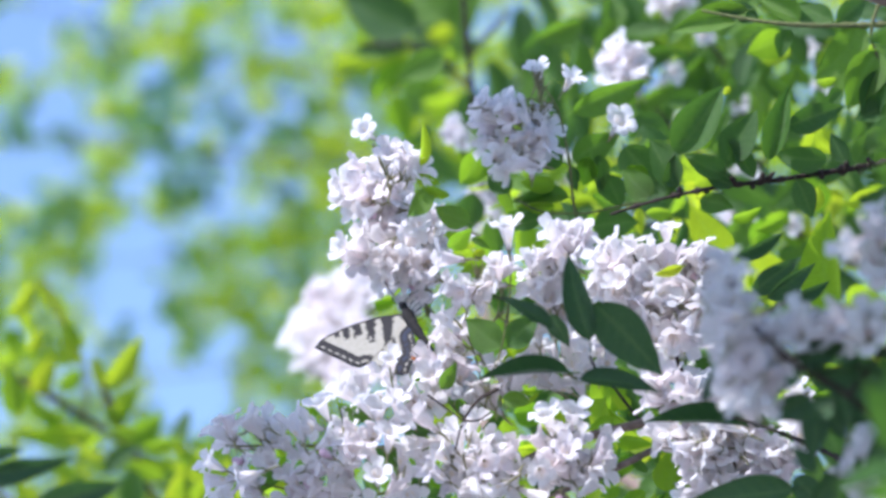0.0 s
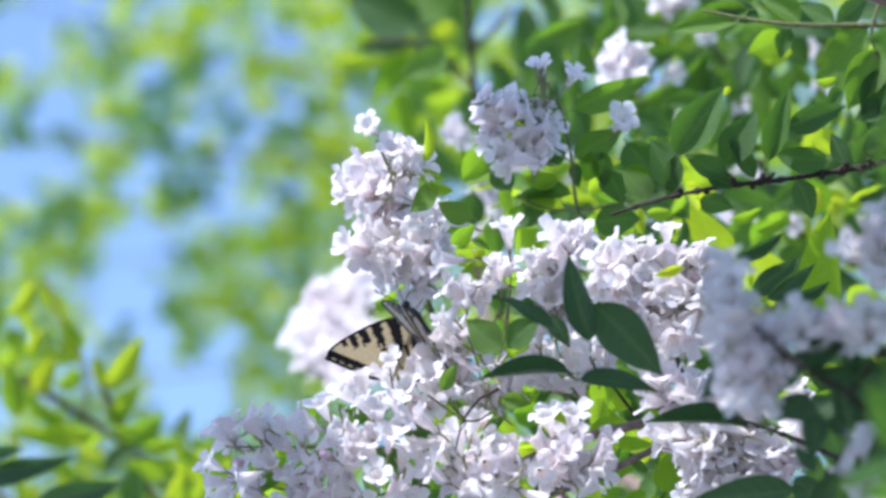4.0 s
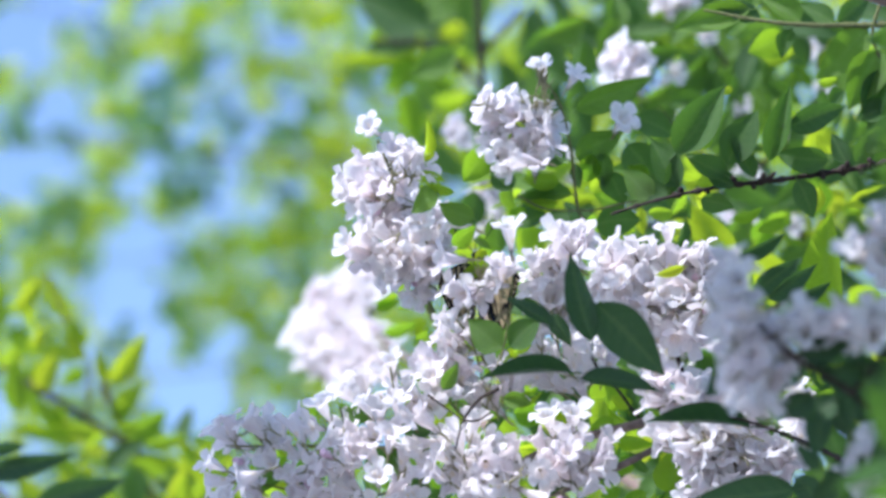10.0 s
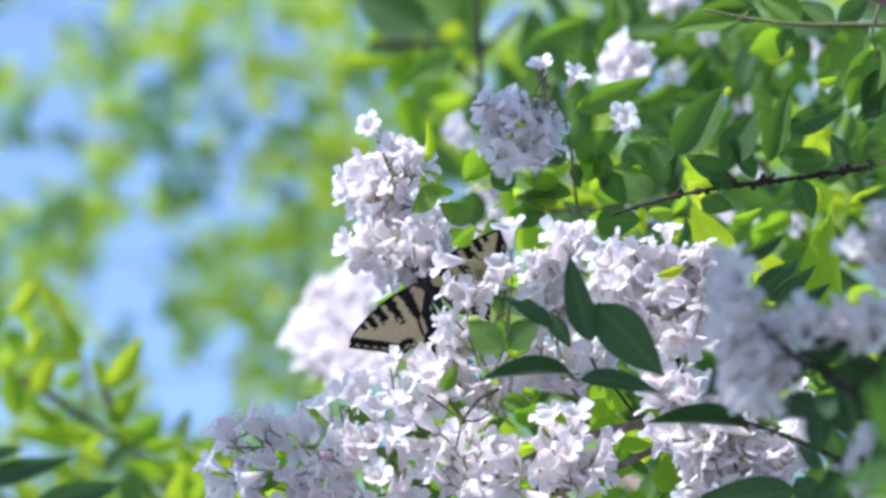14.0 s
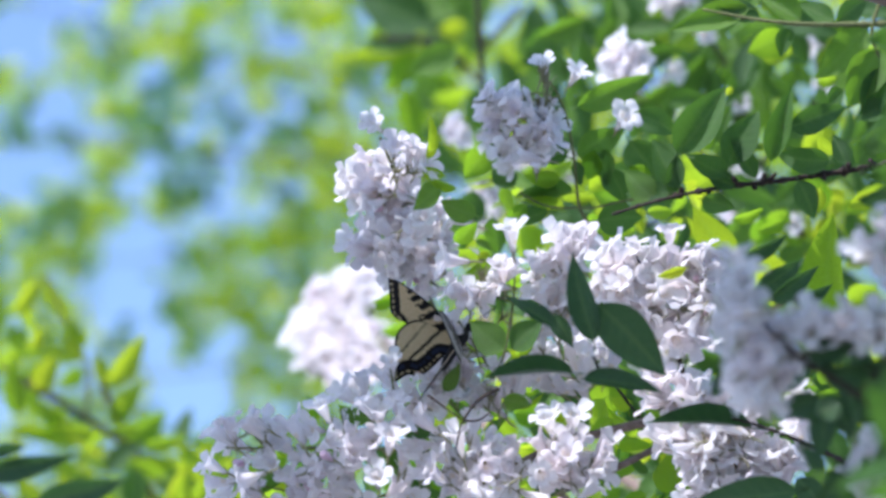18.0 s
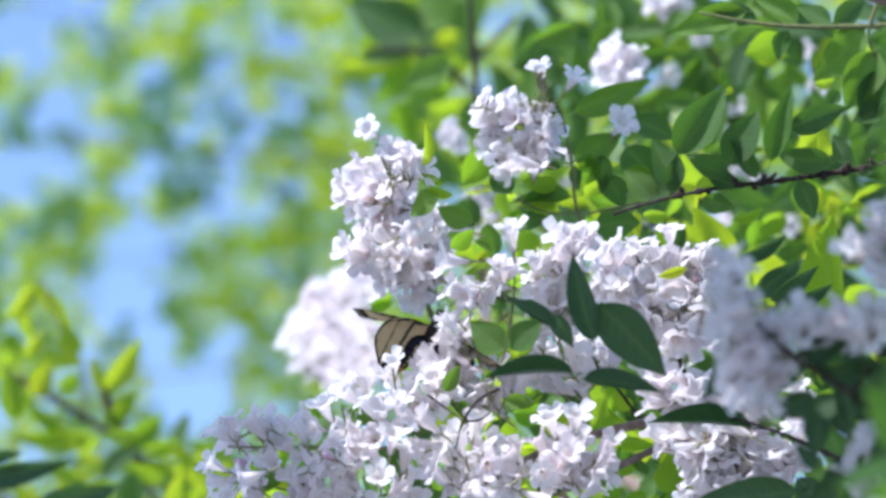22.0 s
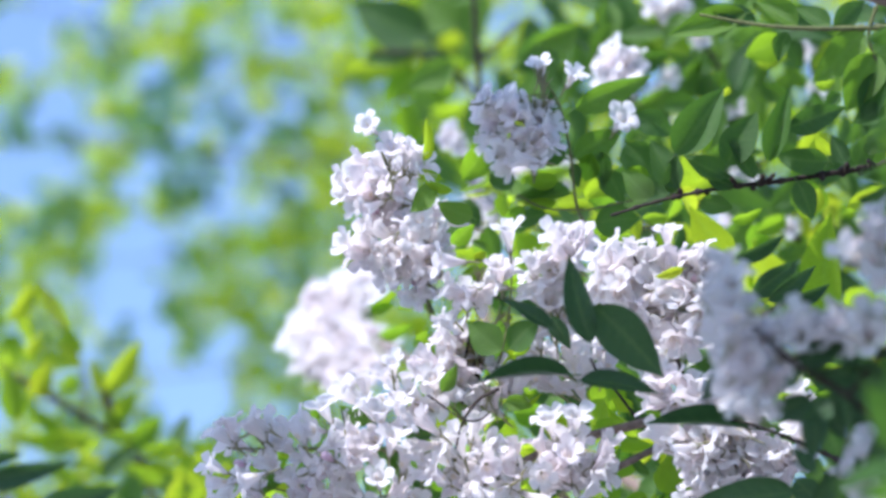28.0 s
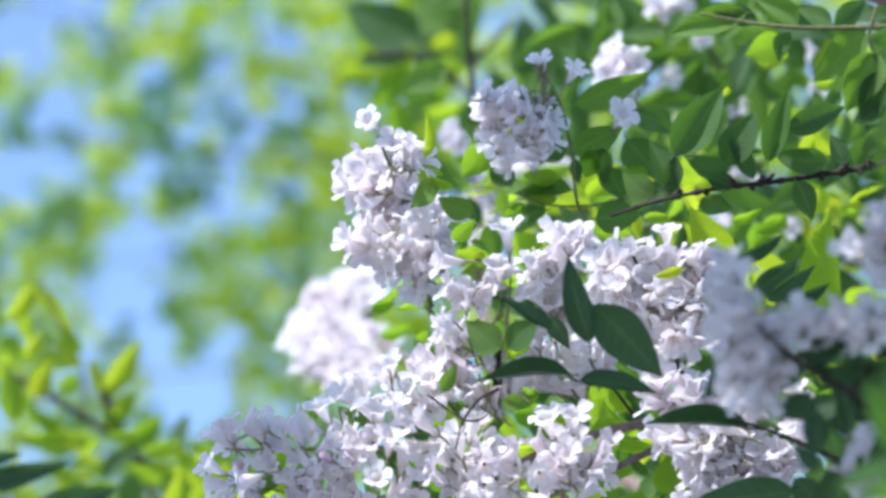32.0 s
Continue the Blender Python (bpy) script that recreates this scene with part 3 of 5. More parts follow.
for a in ((870, 470, 815, 480, 30), (860, 440, 835, 470, 40), (930, 470, 900, 500, -20), (940, 430, 960, 450, 30), (830, 420, 870, 440, -20), (850, 690, 910, 690, 30), (880, 700, 860, 730, 0), (900, 720, 960, 700, 40), (1090, 620, 1060, 650, 10), (945, 550, 960, 590, 10)):
    leaf(mid, *a, d=2.262, kinds=YOUNGS if a[0] > 850 else LEAVES)

on_plant(bush, "twig", 820, 745, 2.2, [[(884, 688, 2.2), (850, 706, 2.2), (820, 745, 2.195), (806, 796, 2.2)], [(758, 700, 2.205), (788, 722, 2.2), (820, 745, 2.195)], [(820, 745, 2.195), (846, 744, 2.195), (868, 730, 2.2)]], 0.0009, 0.0003, TWIG, "dark bare forked twiglet")

# the upper sprig, on its own thin stalk
upper = on_plant(bush, "branch", 1020, 400, 2.315, [[(1040, 410, 2.315), (1020, 380, 2.315), (1005, 270, 2.312), (985, 190, 2.312), (960, 150, 2.312)], [(1040, 378, 2.315), (960, 375, 2.315), (912, 352, 2.312)], [(985, 190, 2.312), (940, 175, 2.312), (900, 200, 2.312)], [(1040, 378, 2.315), (1120, 360, 2.315), (1180, 352, 2.315)]], 0.0008, 0.0004, GREENTWIG)
cluster(upper, 902, 222, 66, 48, 19, 2.312, 60, 0.86, gap=24, lean=(-0.3, 0, 0.45))
cluster(upper, 870, 185, 35, 22, 4, 2.312, gap=25, lean=(-0.5, 0.3, 0.3))
cluster(upper, 955, 245, 28, 35, 5, 2.312, gap=25, lean=(0.2, -0.3, 0.5))
cluster(upper, 905, 290, 40, 22, 3, 2.3, 30, 1.0, 28, (0, -0.2, 0.5))
flower(upper, 950, 118, (-0.2, 0.8, 0.5), 2.312, size=0.75, k=3)
flower(upper, 1015, 132, (0.4, 0.7, 0.4), 2.312, size=0.75, k=0)
flower(upper, 1100, 210, (0.3, 0.5, 0.7), 2.312, k=1)
for a in ((925, 155, -0.3), (930, 150, 0.2), (915, 155, -0.2), (975, 165, 0.3), (960, 105, 0.1), (905, 170, -0.5)):
    flower(upper, a[0], a[1], (a[2], 0.9, 0.3), 2.312, size=0.9, me=CALYX)
for a in ((998, 207, 1150, 141, 52, 20), (1004, 290, 926, 268, 58, 10), (1004, 292, 1098, 236, 58, 15), (1012, 290, 1020, 340, 30, 40), (922, 258, 888, 318, 26, 25), (902, 348, 868, 300, 42, 10), (1018, 352, 905, 345, 40, 30), (912, 358, 990, 352, 34, 20), (1040, 400, 1132, 396, 62, 0), (1058, 268, 1066, 340, 40, 20), (1072, 300, 1092, 372, 52, 15), (970, 384, 898, 398, 34, 20), (1100, 250, 1156, 332, 66, 10), (1112, 206, 1192, 246, 50, -10)):
    blade(upper, *a, d=2.325)
for a in ((868, 262, 810, 330, 52, 5), (990, 330, 920, 322, 34, 10), (930, 372, 885, 402, 30, 0), (1046, 272, 1030, 330, 40, 15), (990, 360, 915, 372, 26, 0)):
    blade(upper, *a, d=2.32, kinds=YOUNGS)

for a in ((935, 165, -0.4), (945, 150, 0.1), (985, 150, 0.5), (990, 175, 0.6), (915, 185, -0.6), (970, 118, 0.2), (940, 98, -0.2), (960, 95, 0.2)):
    flower(upper, a[0], a[1], (a[2], 0.8, 0.3), 2.305, 1.0, me=CALYX)
for a in ((835, 450, -0.3), (850, 440, 0.1), (842, 462, -0.6), (895, 445, 0.2), (905, 520, 0.4), (885, 530, -0.2), (1040, 455, 0.5), (1030, 470, 0.2), (815, 690, -0.3), (870, 660, 0.1), (850, 650, -0.2)):
    flower(mid, a[0], a[1], (a[2], 0.7, 0.4), 2.232, 1.0, me=CALYX)
for a in ((695, 300, 0.1), (705, 285, 0.3)):
    flower(column, a[0], a[1], (a[2], 0.6, 0.7), 2.25, 1.0, me=CALYX)

# the right-hand head
right = on_plant(bush, "branch", 1180, 560, 2.26, [[(1250, 790, 2.27), (1200, 640, 2.26), (1160, 520, 2.215), (1120, 450, 2.21)], [(1160, 520, 2.215), (1180, 410, 2.24)], [(1160, 520, 2.215), (1240, 460, 2.21)]], 0.0014, 0.0005, TWIG)
cluster(right, 1110, 465, 62, 42, 14, 2.212, gap=26, lean=(-0.3, 0.6, 0.3))
cluster(right, 1180, 530, 85, 82, 36, 2.205, gap=24, lean=(0, 0.0, 0.5))
cluster(right, 1230, 455, 45, 30, 9, 2.212, gap=25, lean=(0.3, 0.6, 0.3))
cluster(right, 1075, 500, 30, 30, 6, 2.205, gap=25, lean=(-0.5, 0.3, 0.4))
flower(right, 1178, 400, (-0.1, 1, 0.4), 2.21, 0.78, 0)
blade(right, 1296, 462, 1222, 364, 66, 8, 2.3, 0, YOUNGS, 1)
leaf(right, 1215, 470, 1155, 488, 30, 2.185, 0, NARROW, 1)
blade(right, 1290, 456, 1392, 416, 30, 20, 2.14, 0, SHADED_LEAVES, 3)
blade(right, 1322, 528, 1416, 456, 46, 15, 2.14, 0, SHADED_LEAVES, 2)
blade(right, 1346, 532, 1450, 474, 36, 20, 2.14, 0, SHADED_LEAVES, 1)
blade(right, 1390, 530, 1472, 502, 28, 20, 2.14, 0, SHADED_LEAVES, 3)
blade(right, 1448, 566, 1464, 386, 84, -30, 2.28, 0, NARROW, 0)

# the leaves that hang in front; much of their shade is in the leaf colour
front = on_plant(bush, "branch", 1440, 790, 2.08, [[(1520, 830, 2.06), (1440, 790, 2.08), (1330, 748, 2.10), (1290, 738, 2.11)], [(1330, 860, 2.27), (1150, 760, 2.27), (1090, 690, 2.26), (1056, 655, 2.12), (1044, 632, 2.05)]], 0.0011, 0.0006, TWIG, "thin shaded twig with long green leaves coloured dark for shade")
blade(front, 1046, 622, 1003, 448, 52, -8, 2.05, 0, SHADED_LEAVES, 4)
blade(front, 1036, 528, 1174, 664, 88, 10, 2.05, 0, SHADED_LEAVES, 2)
blade(front, 1027, 662, 842, 656, 36, 35, 2.05, 0, SHADED_LEAVES, 3)
blade(front, 985, 590, 897, 512, 34, 30, 2.06, 0, SHADED_LEAVES, 4)
blade(front, 1010, 668, 1168, 686, 44, -35, 2.05, 0, SHADED_LEAVES, 0)
blade(front, 1345, 758, 1138, 732, 40, 30, 2.11, 0, SHADED_LEAVES, 3)
blade(front, 1425, 862, 1220, 886, 66, 20, 2.06, 0, SHADED_LEAVES, 2)
blade(front, 1398, 838, 1462, 905, 50, 10, 2.06, 0, SHADED_LEAVES, 2)
blade(front, 975, 548, 1002, 618, 34, 20, 2.14, 0, SHADED_LEAVES, 1)

# the low right head in sun
lowright = on_plant(bush, "branch", 1280, 780, 2.26, [[(1350, 900, 2.28), (1290, 800, 2.26), (1220, 740, 2.21), (1150, 700, 2.205)], [(1290, 800, 2.26), (1380, 780, 2.21)], [(1290, 800, 2.26), (1270, 860, 2.21)]], 0.0014, 0.0005, TWIG)
cluster(lowright, 1195, 690, 78, 36, 12, 2.195, gap=28, lean=(-0.3, 0.6, 0.35))
cluster(lowright, 1225, 765, 75, 50, 16, 2.195, gap=27, lean=(-0.4, 0.4, 0.4))
cluster(lowright, 1300, 810, 95, 65, 28, 2.195, gap=26, lean=(-0.2, 0.8, 0.3))
cluster(lowright, 1270, 870, 65, 30, 9, 2.195, gap=28, lean=(-0.3, 0.2, 0.4))
cluster(lowright, 1300, 720, 45, 28, 7, 2.195, gap=26, lean=(0.3, 0.7, 0.3))
cluster(lowright, 1395, 800, 40, 26, 6, 2.195, gap=26, lean=(0.3, 0.5, 0.4))
cluster(lowright, 1412, 710, 18, 45, 4, 2.195, gap=26, lean=(0.1, 0.3, 0.6))
for a in ((1180, 880, 1215, 770, 10), (1080, 770, 1160, 790, 20), (1130, 800, 1070, 850, 10), (1150, 840, 1110, 800, -20), (1160, 820, 1200, 880, 20), (1090, 740, 1040, 760, 30), (1100, 860, 1060, 880, 0), (1150, 870, 1090, 900, 30), (1120, 720, 1080, 700, 20)):
    leaf(lowright, *a, d=2.275, kinds=YOUNGS if a[1] != 840 else LEAVES)

# blurred heads close to the lens, in shade
close = on_plant(bush, "branch", 1440, 660, NEAR, [[(1620, 830, NEAR), (1500, 700, NEAR), (1400, 640, NEAR), (1320, 560, NEAR), (1290, 500, NEAR)], [(1400, 640, NEAR), (1480, 570, NEAR), (1560, 580, NEAR)], [(1500, 700, NEAR), (1600, 560, NEAR), (1550, 450, NEAR)]], 0.0014, 0.0005, TWIG, "shaded branch with mauve flowers and dark leaves")
cluster(close, 1284, 535, 36, 80, 12, NEAR, 70, 0.95, 26, (-0.2, 0.3, 0.4))
fill(close, 1290, 570, 1350, 690, 6, NEAR + 0.1, 0.04, SHADED_LEAVES, (70, 110))
cluster(close, 1325, 640, 60, 72, 14, NEAR, 60, 0.95, 26, (0, -0.2, 0.5))
cluster(close, 1420, 572, 62, 22, 9, NEAR, 50, 0.95, 28, (0, 0.5, 0.5))
cluster(close, 1520, 575, 55, 28, 9, NEAR, 50, 0.95, 28, (0, 0.4, 0.5))
cluster(close, 1550, 445, 46, 50, 9, NEAR, 50, 0.95, 28, (-0.3, 0.2, 0.5))
cluster(close, 1555, 390, 25, 25, 2, NEAR, 50, 0.95, 28, (-0.3, 0.2, 0.5))
cluster(close, 1545, 825, 58, 68, 14, NEAR + 0.03, 60, 0.95, 30, (0.2, -0.4, 0.5))
cluster(close, 1320, 705, 45, 30, 4, NEAR, 50, 0.95, 28, (0.2, -0.6, 0.5))
# these leaves also take the shade-darkened colour
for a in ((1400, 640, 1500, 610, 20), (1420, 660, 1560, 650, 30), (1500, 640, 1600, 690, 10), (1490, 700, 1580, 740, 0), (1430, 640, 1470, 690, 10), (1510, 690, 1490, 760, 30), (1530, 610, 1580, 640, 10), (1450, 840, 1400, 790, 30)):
    leaf(close, *a, d=NEAR, kinds=SHADED_LEAVES)

# the leafy bough at the upper right
bough = on_plant(bush, "branch", 1568, 292, 2.27, [[(1600, 285, 2.27), (1480, 303, 2.265), (1380, 318, 2.26), (1250, 335, 2.255), (1150, 358, 2.25), (1080, 380, 2.25)]] + [[(x, y, 2.262), (x + 3, y - 7, 2.255), (x + dx // 3, y - 14, 2.25)] for x, y, dx in ((1200, 346, 10), (1296, 328, -5), (1345, 322, 15), (1360, 320, 30), (1495, 302, 10), (1540, 296, -10))] + [[(x - 7, y, 2.26), (x, y - 1, 2.258), (x + 7, y - 3, 2.26)] for x, y in ((1198, 346), (1296, 329), (1352, 320), (1438, 310), (1500, 301), (1545, 294))] + [[(x, y, 2.26), (x + 3, y + 9, 2.255)] for x, y in ((1250, 337), (1330, 324), (1452, 306), (1520, 298))], 0.0015, 0.0006, TWIG, "dark knotty twig with pointed green leaves", 1.2)
for a in ((1184, 285, 1280, 147, 78, -8), (1186, 350, 1192, 272, 36, 25), (1282, 302, 1338, 194, 66, -8), (1205, 340, 1150, 245, 58, 15), (1356, 300, 1394, 148, 48, -12), (1380, 224, 1502, 196, 50, 12), (1292, 318, 1212, 268, 46, 20), (1340, 322, 1290, 240, 40, 30), (1300, 334, 1252, 300, 38, 20), (1232, 350, 1298, 372, 40, 15), (1512, 296, 1548, 232, 44, 15), (1160, 355, 1100, 300, 52, 10), (1405, 312, 1440, 388, 46, 0), (1188, 345, 1104, 332, 44, 20), (1500, 292, 1470, 236, 36, 10)):
    blade(bough, *a, d=2.255)
blade(bough, 1520, 240, 1580, 262, 50, 0, 2.255)
blade(bough, 1474, 288, 1370, 272, 50, -12, 2.255)
for a in ((1452, 325, 1425, 386, 34, 0), (1564, 335, 1496, 372, 36, 20), (1440, 236, 1478, 278, 24, 0), (1392, 385, 1336, 410, 28, 10), (1152, 310, 1108, 300, 30, 10), (1290, 390, 1350, 372, 30, 10), (1222, 330, 1280, 312, 34, 0), (1290, 150, 1280, 172, 16, 0), (1232, 262, 1262, 240, 24, 0)):
    blade(bough, *a, d=2.32, kinds=YOUNGS)

top = on_plant(bush, "branch", 1568, 30, 2.34, [[(1620, 40, 2.34), (1520, 45, 2.34), (1420, 45, 2.33), (1340, 38, 2.33), (1240, 20, 2.33)], [(1568, -30, 2.34), (1540, 60, 2.34), (1570, 140, 2.34)]], 0.0016, 0.0006, GREENTWIG)
for a in ((1544, 42, 1438, 138, 66, 0), (1338, 18, 1180, 48, 50, 10), (1352, 40, 1250, 2, 44, 25), (1420, 45, 1340, -8, 48, 15), (1480, 40, 1408, 6, 40, 20), (1560, 78, 1500, 196, 76, -5), (1562, 110, 1534, 234, 54, 10), (1470, 45, 1540, 0, 44, 10), (1400, 48, 1376, 104, 36, 20), (1572, 180, 1510, 214, 44, 15), (1492, 158, 1462, 186, 30, 5)):
    blade(top, *a, d=2.34)
for a in ((1396, 62, 1318, 96, 62, 0), (1340, 5, 1390, -30, 40, 0), (1440, 148, 1480, 140, 26, 0)):
    blade(top, *a, d=2.45, kinds=YOUNGS)

# behind: pale heads and leaves out of focus
behind = on_plant(bush, "branch", 1180, 260, FAR1, [[(1420, 420, FAR1), (1300, 330, FAR1), (1180, 220, FAR1), (1110, 120, FAR1)], [(1300, 330, FAR1), (1310, 180, FAR1), (1240, 60, FAR1), (1190, 0, FAR1)], [(1300, 330, FAR1), (1440, 180, FAR1), (1430, 70, FAR1)], [(1300, 330, FAR1), (1050, 420, FAR1), (860, 340, FAR1), (800, 230, FAR1)]], 0.002, 0.0007, TWIG, "branch behind with white flower heads")
cluster(behind, 1100, 108, 40, 38, 18, 2.66, 40, 1.05, 21, (-0.7, 0.7, 1.0), 0, 0, (1, 5, 3), 0.9)
cluster(behind, 1184, 185, 36, 34, 6, 2.95, 50, 1.1, 30, (0.6, -1.1, 0.6))
cluster(behind, 1185, 8, 28, 14, 3, FAR1, 40, 1.1, 26)
for a in ((1245, 62), (1425, 82), (1303, 182), (1274, 225), (800, 225), (795, 240), (815, 250), (1325, 314), (1308, 308), (1450, 152), (1402, 396), (1334, 384), (1190, 128), (1400, 240)):
    flower(behind, a[0], a[1], (rnd.gauss(0, 0.5), 0.0, 0.7), 2.84, 0.85)
cluster(behind, 850, 370, 24, 75, 9, FAR1, 40, 1.1, 28, (0, 0, 0.6))
cluster(behind, 950, 300, 60, 35, 9, FAR1, 40, 1.1, 28, (0, 0, 0.6))
cluster(behind, 1300, 395, 25, 40, 5, FAR2, 40, 1.1, 28, (0, 0, 0.6))


fill(behind, 1060, -20, 1600, 440, 92, FAR1, 0.15, LEAVES)
fill(behind, 960, -40, 1380, 170, 45, FAR1 + 0.1, 0.12, LEAVES)
fill(behind, 1060, 20, 1568, 420, 12, FAR1, 0.15, YOUNGS)
fill(behind, 860, 300, 1250, 450, 12, 2.5, 0.1, LEAVES, (60, 100))
fill(behind, 840, 290, 1200, 440, 16, 2.45, 0.1, YOUNGS, (50, 85))
fill(behind, 780, 240, 1250, 420, 9, FAR1, 0.15, YOUNGS)
fill(behind, 780, 310, 1000, 420, 8, FAR1, 0.1, YOUNGS)
fill(behind, 780, 200, 1250, 420, 15, FAR1, 0.15, LEAVES)

inner = on_plant(bush, "branch", 1150, 700, 2.55, [[(1300, 900, 2.5), (1150, 700, 2.55), (1000, 560, 2.55), (850, 520, 2.55)], [(1150, 700, 2.55), (1350, 560, 2.55), (1480, 480, 2.55)]], 0.002, 0.0008, TWIG, "shaded inner branch with green leaves")
fill(inner, 780, 430, 1250, 720, 32, 2.5, 0.12, LEAVES)
fill(inner, 740, 430, 1150, 720, 26, 2.42, 0.1, YOUNGS, (60, 100))
fill(inner, 1020, 600, 1500, 880, 55, 2.5, 0.12, LEAVES)
fill(inner, 1250, 420, 1360, 520, 4, 2.6, 0.12, YOUNGS)
fill(inner, 1280, 370, 1420, 470, 5, 3.0, 0.15, YOUNGS, (50, 80))
fill(behind, 1380, 320, 1568, 430, 10, FAR1, 0.15, YOUNGS, (50, 80))
fill(inner, 1500, 540, 1568, 640, 3, 2.6, 0.12, YOUNGS)
fill(inner, 1250, 360, 1600, 560, 9, 2.75, 0.1, LEAVES)
for a in ((1440, 306, 1432, 388, 62, 0), (1575, 318, 1535, 350, 34, 0), (1462, 222, 1412, 284, 48, 0), (1560, 338, 1492, 388, 34, 0), (1392, 368, 1352, 412, 40, 0), (1260, 320, 1228, 350, 36, 0), (1590, 420, 1572, 470, 40, 0), (1350, 380, 1330, 440, 40, 0), (1160, 300, 1120, 345, 44, 0), (1290, 545, 1372, 470, 46, 0), (1550, 500, 1500, 545, 60, 0), (1400, 100, 1330, 75, 56, 0)):
    blade(behind, *a, d=2.6, kinds=YOUNGS)
fill(inner, 1300, 520, 1600, 800, 30, 2.45, 0.12, LEAVES)
fill(close, 1420, 620, 1580, 720, 9, NEAR + 0.06, 0.04, SHADED_LEAVES, (80, 110))
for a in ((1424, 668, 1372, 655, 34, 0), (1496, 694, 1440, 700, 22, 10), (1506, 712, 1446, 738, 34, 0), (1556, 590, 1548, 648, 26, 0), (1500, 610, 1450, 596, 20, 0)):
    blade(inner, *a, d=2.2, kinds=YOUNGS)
fill(close, 1470, 740, 1590, 880, 8, NEAR + 0.02, 0.04, SHADED_LEAVES, (70, 110))
fill(inner, 1380, 560, 1520, 700, 8, 2.3, 0.05, YOUNGS, (50, 80))
fill(inner, 760, 700, 1200, 880, 40, 2.45, 0.1, YOUNGS)
fill(inner, 440, 790, 800, 890, 16, 2.36, 0.06, YOUNGS, (50, 90))
fill(inner, 420, 770, 800, 900, 20, 2.34, 0.05, LEAVES, (60, 100))
cluster(inner, 1180, 620, 90, 60, 12, 2.45, 50, 1.05, 30, (0, 0.1, 0.5))

tall = on_plant(bush, "branch", 830, 200, FAR2, [[(838, 420, FAR2), (838, 200, 3.02), (825, 60, 3.0), (815, -80, 3.0)], [(838, 160, FAR2), (760, 90, FAR2), (640, 80, FAR2)], [(830, 100, FAR2), (900, 20, FAR2)]], 0.0026, 0.0014, TWIG, "upright shoot with light green leaves")
for a in ((745, 66, 586, 126, 64, 0), (716, 92, 668, 186, 52, 0), (692, 152, 726, 266, 44, 0), (704, -26, 732, 36, 32, 0), (808, 52, 752, 66, 40, 0), (814, 98, 770, 108, 44, 0), (802, 152, 732, 140, 34, 0), (790, 176, 745, 190, 30, 0), (790, 210, 780, 170, 30, 0)):
    blade(tall, *a, d=FAR2 + 0.15, kinds=YOUNGS)
for a in ((792, 88, 700, 142, 58, 0, 2.9), (750, 62, 606, -12, 92, 0, 3.4), (736, 74, 616, 96, 34, 0, 3.4), (790, 40, 730, -20, 70, 0, 3.4), (860, 160, 800, 240, 70, 0, 3.4)):
    blade(tall, *a)
fill(tall, 660, -40, 960, 230, 5, FAR2 + 0.3, 0.2, YOUNGS, (80, 120))
fill(tall, 740, -60, 1040, 240, 34, FAR2 + 0.3, 0.2, LEAVES, (90, 140))

def shade_mass(branch, x0, y0, x1, y1, n, d, spread, length):
    """Leaves out of view, added to block light: one part."""
    verts, faces = [], []
    for _ in range(n):
        a = local(branch, rnd.uniform(x0, x1), rnd.uniform(y0, y1), d + rnd.uniform(-spread, spread))
        s = rnd.uniform(*length) * 0.00025
        m = Euler((rnd.uniform(-0.9, 0.9), rnd.uniform(-0.9, 0.9), rnd.uniform(0, 6.3))).to_matrix() @ Matrix(((1, 0, 0), (0, 0, 1), (0, 1, 0)))
        o = len(verts)
        for t, w in ((0, 0.02), (0.2, 0.17), (0.45, 0.24), (0.7, 0.17), (1, 0.01)):
            for u in (-1, 0, 1):
                verts.append(a + m @ Vector((u * w * s, t * s, (0.05 * abs(u) - 0.12 * t * t) * s)))
        for i in range(4):
            for k in range(2):
                q = o + i * 3 + k
                faces.append((q, q + 1, q + 4, q + 3))
    tagged(child("foliage", mesh("foliage", verts, faces, [LEAF]), branch, Matrix()), kind="stuff")


# unseen branch added above the view; its leaves block sun from flowers below
over = on_plant(bush, "branch", 1100, -150, 2.02, [[(1400, -40, 2.1), (1200, -160, 2.05), (950, -230, 2.02), (700, -260, 2.0), (300, -320, 2.1), (-60, -270, 2.18), (-240, -180, 2.19)], [(1200, -160, 2.05), (1000, -120, 1.95), (800, -150, 1.9)]], 0.003, 0.0012, TWIG, "unseen leafy branch added above to shade the flowers below")
shade_mass(over, -290, -330, -70, -100, 110, 2.188, 0.03, (110, 150))
shade_mass(over, 330, -360, 1230, -160, 800, 1.87, 0.22, (120, 170))
# unseen shoot added as a moving sun blocker for column and low spray
sway = on_plant(bush, "branch", 700, -420, 2.18, [[(1200, -300, 2.12), (900, -400, 2.16), (600, -430, 2.18), (300, -330, 2.21), (60, -220, 2.21)]], 0.003, 0.0012, TWIG, "unseen long leafy shoot added above, moved to shift the shade")
shade_mass(sway, -220, -330, 400, -110, 180, 2.212, 0.042, (110, 150))
# unseen shoot set along the sun's direction to shade the front leaves
high = on_plant(bush, "branch", 900, -900, 2.05, [[(1400, -260, 2.12), (1100, -700, 2.07), (700, -1000, 2.05), (300, -1090, 2.04), (20, -1110, 2.04)]], 0.003, 0.0012, TWIG, "unseen high leafy shoot added to shade the dark leaves")
shade_mass(high, -60, -1260, 480, -960, 150, 1.97, 0.03, (120, 170))
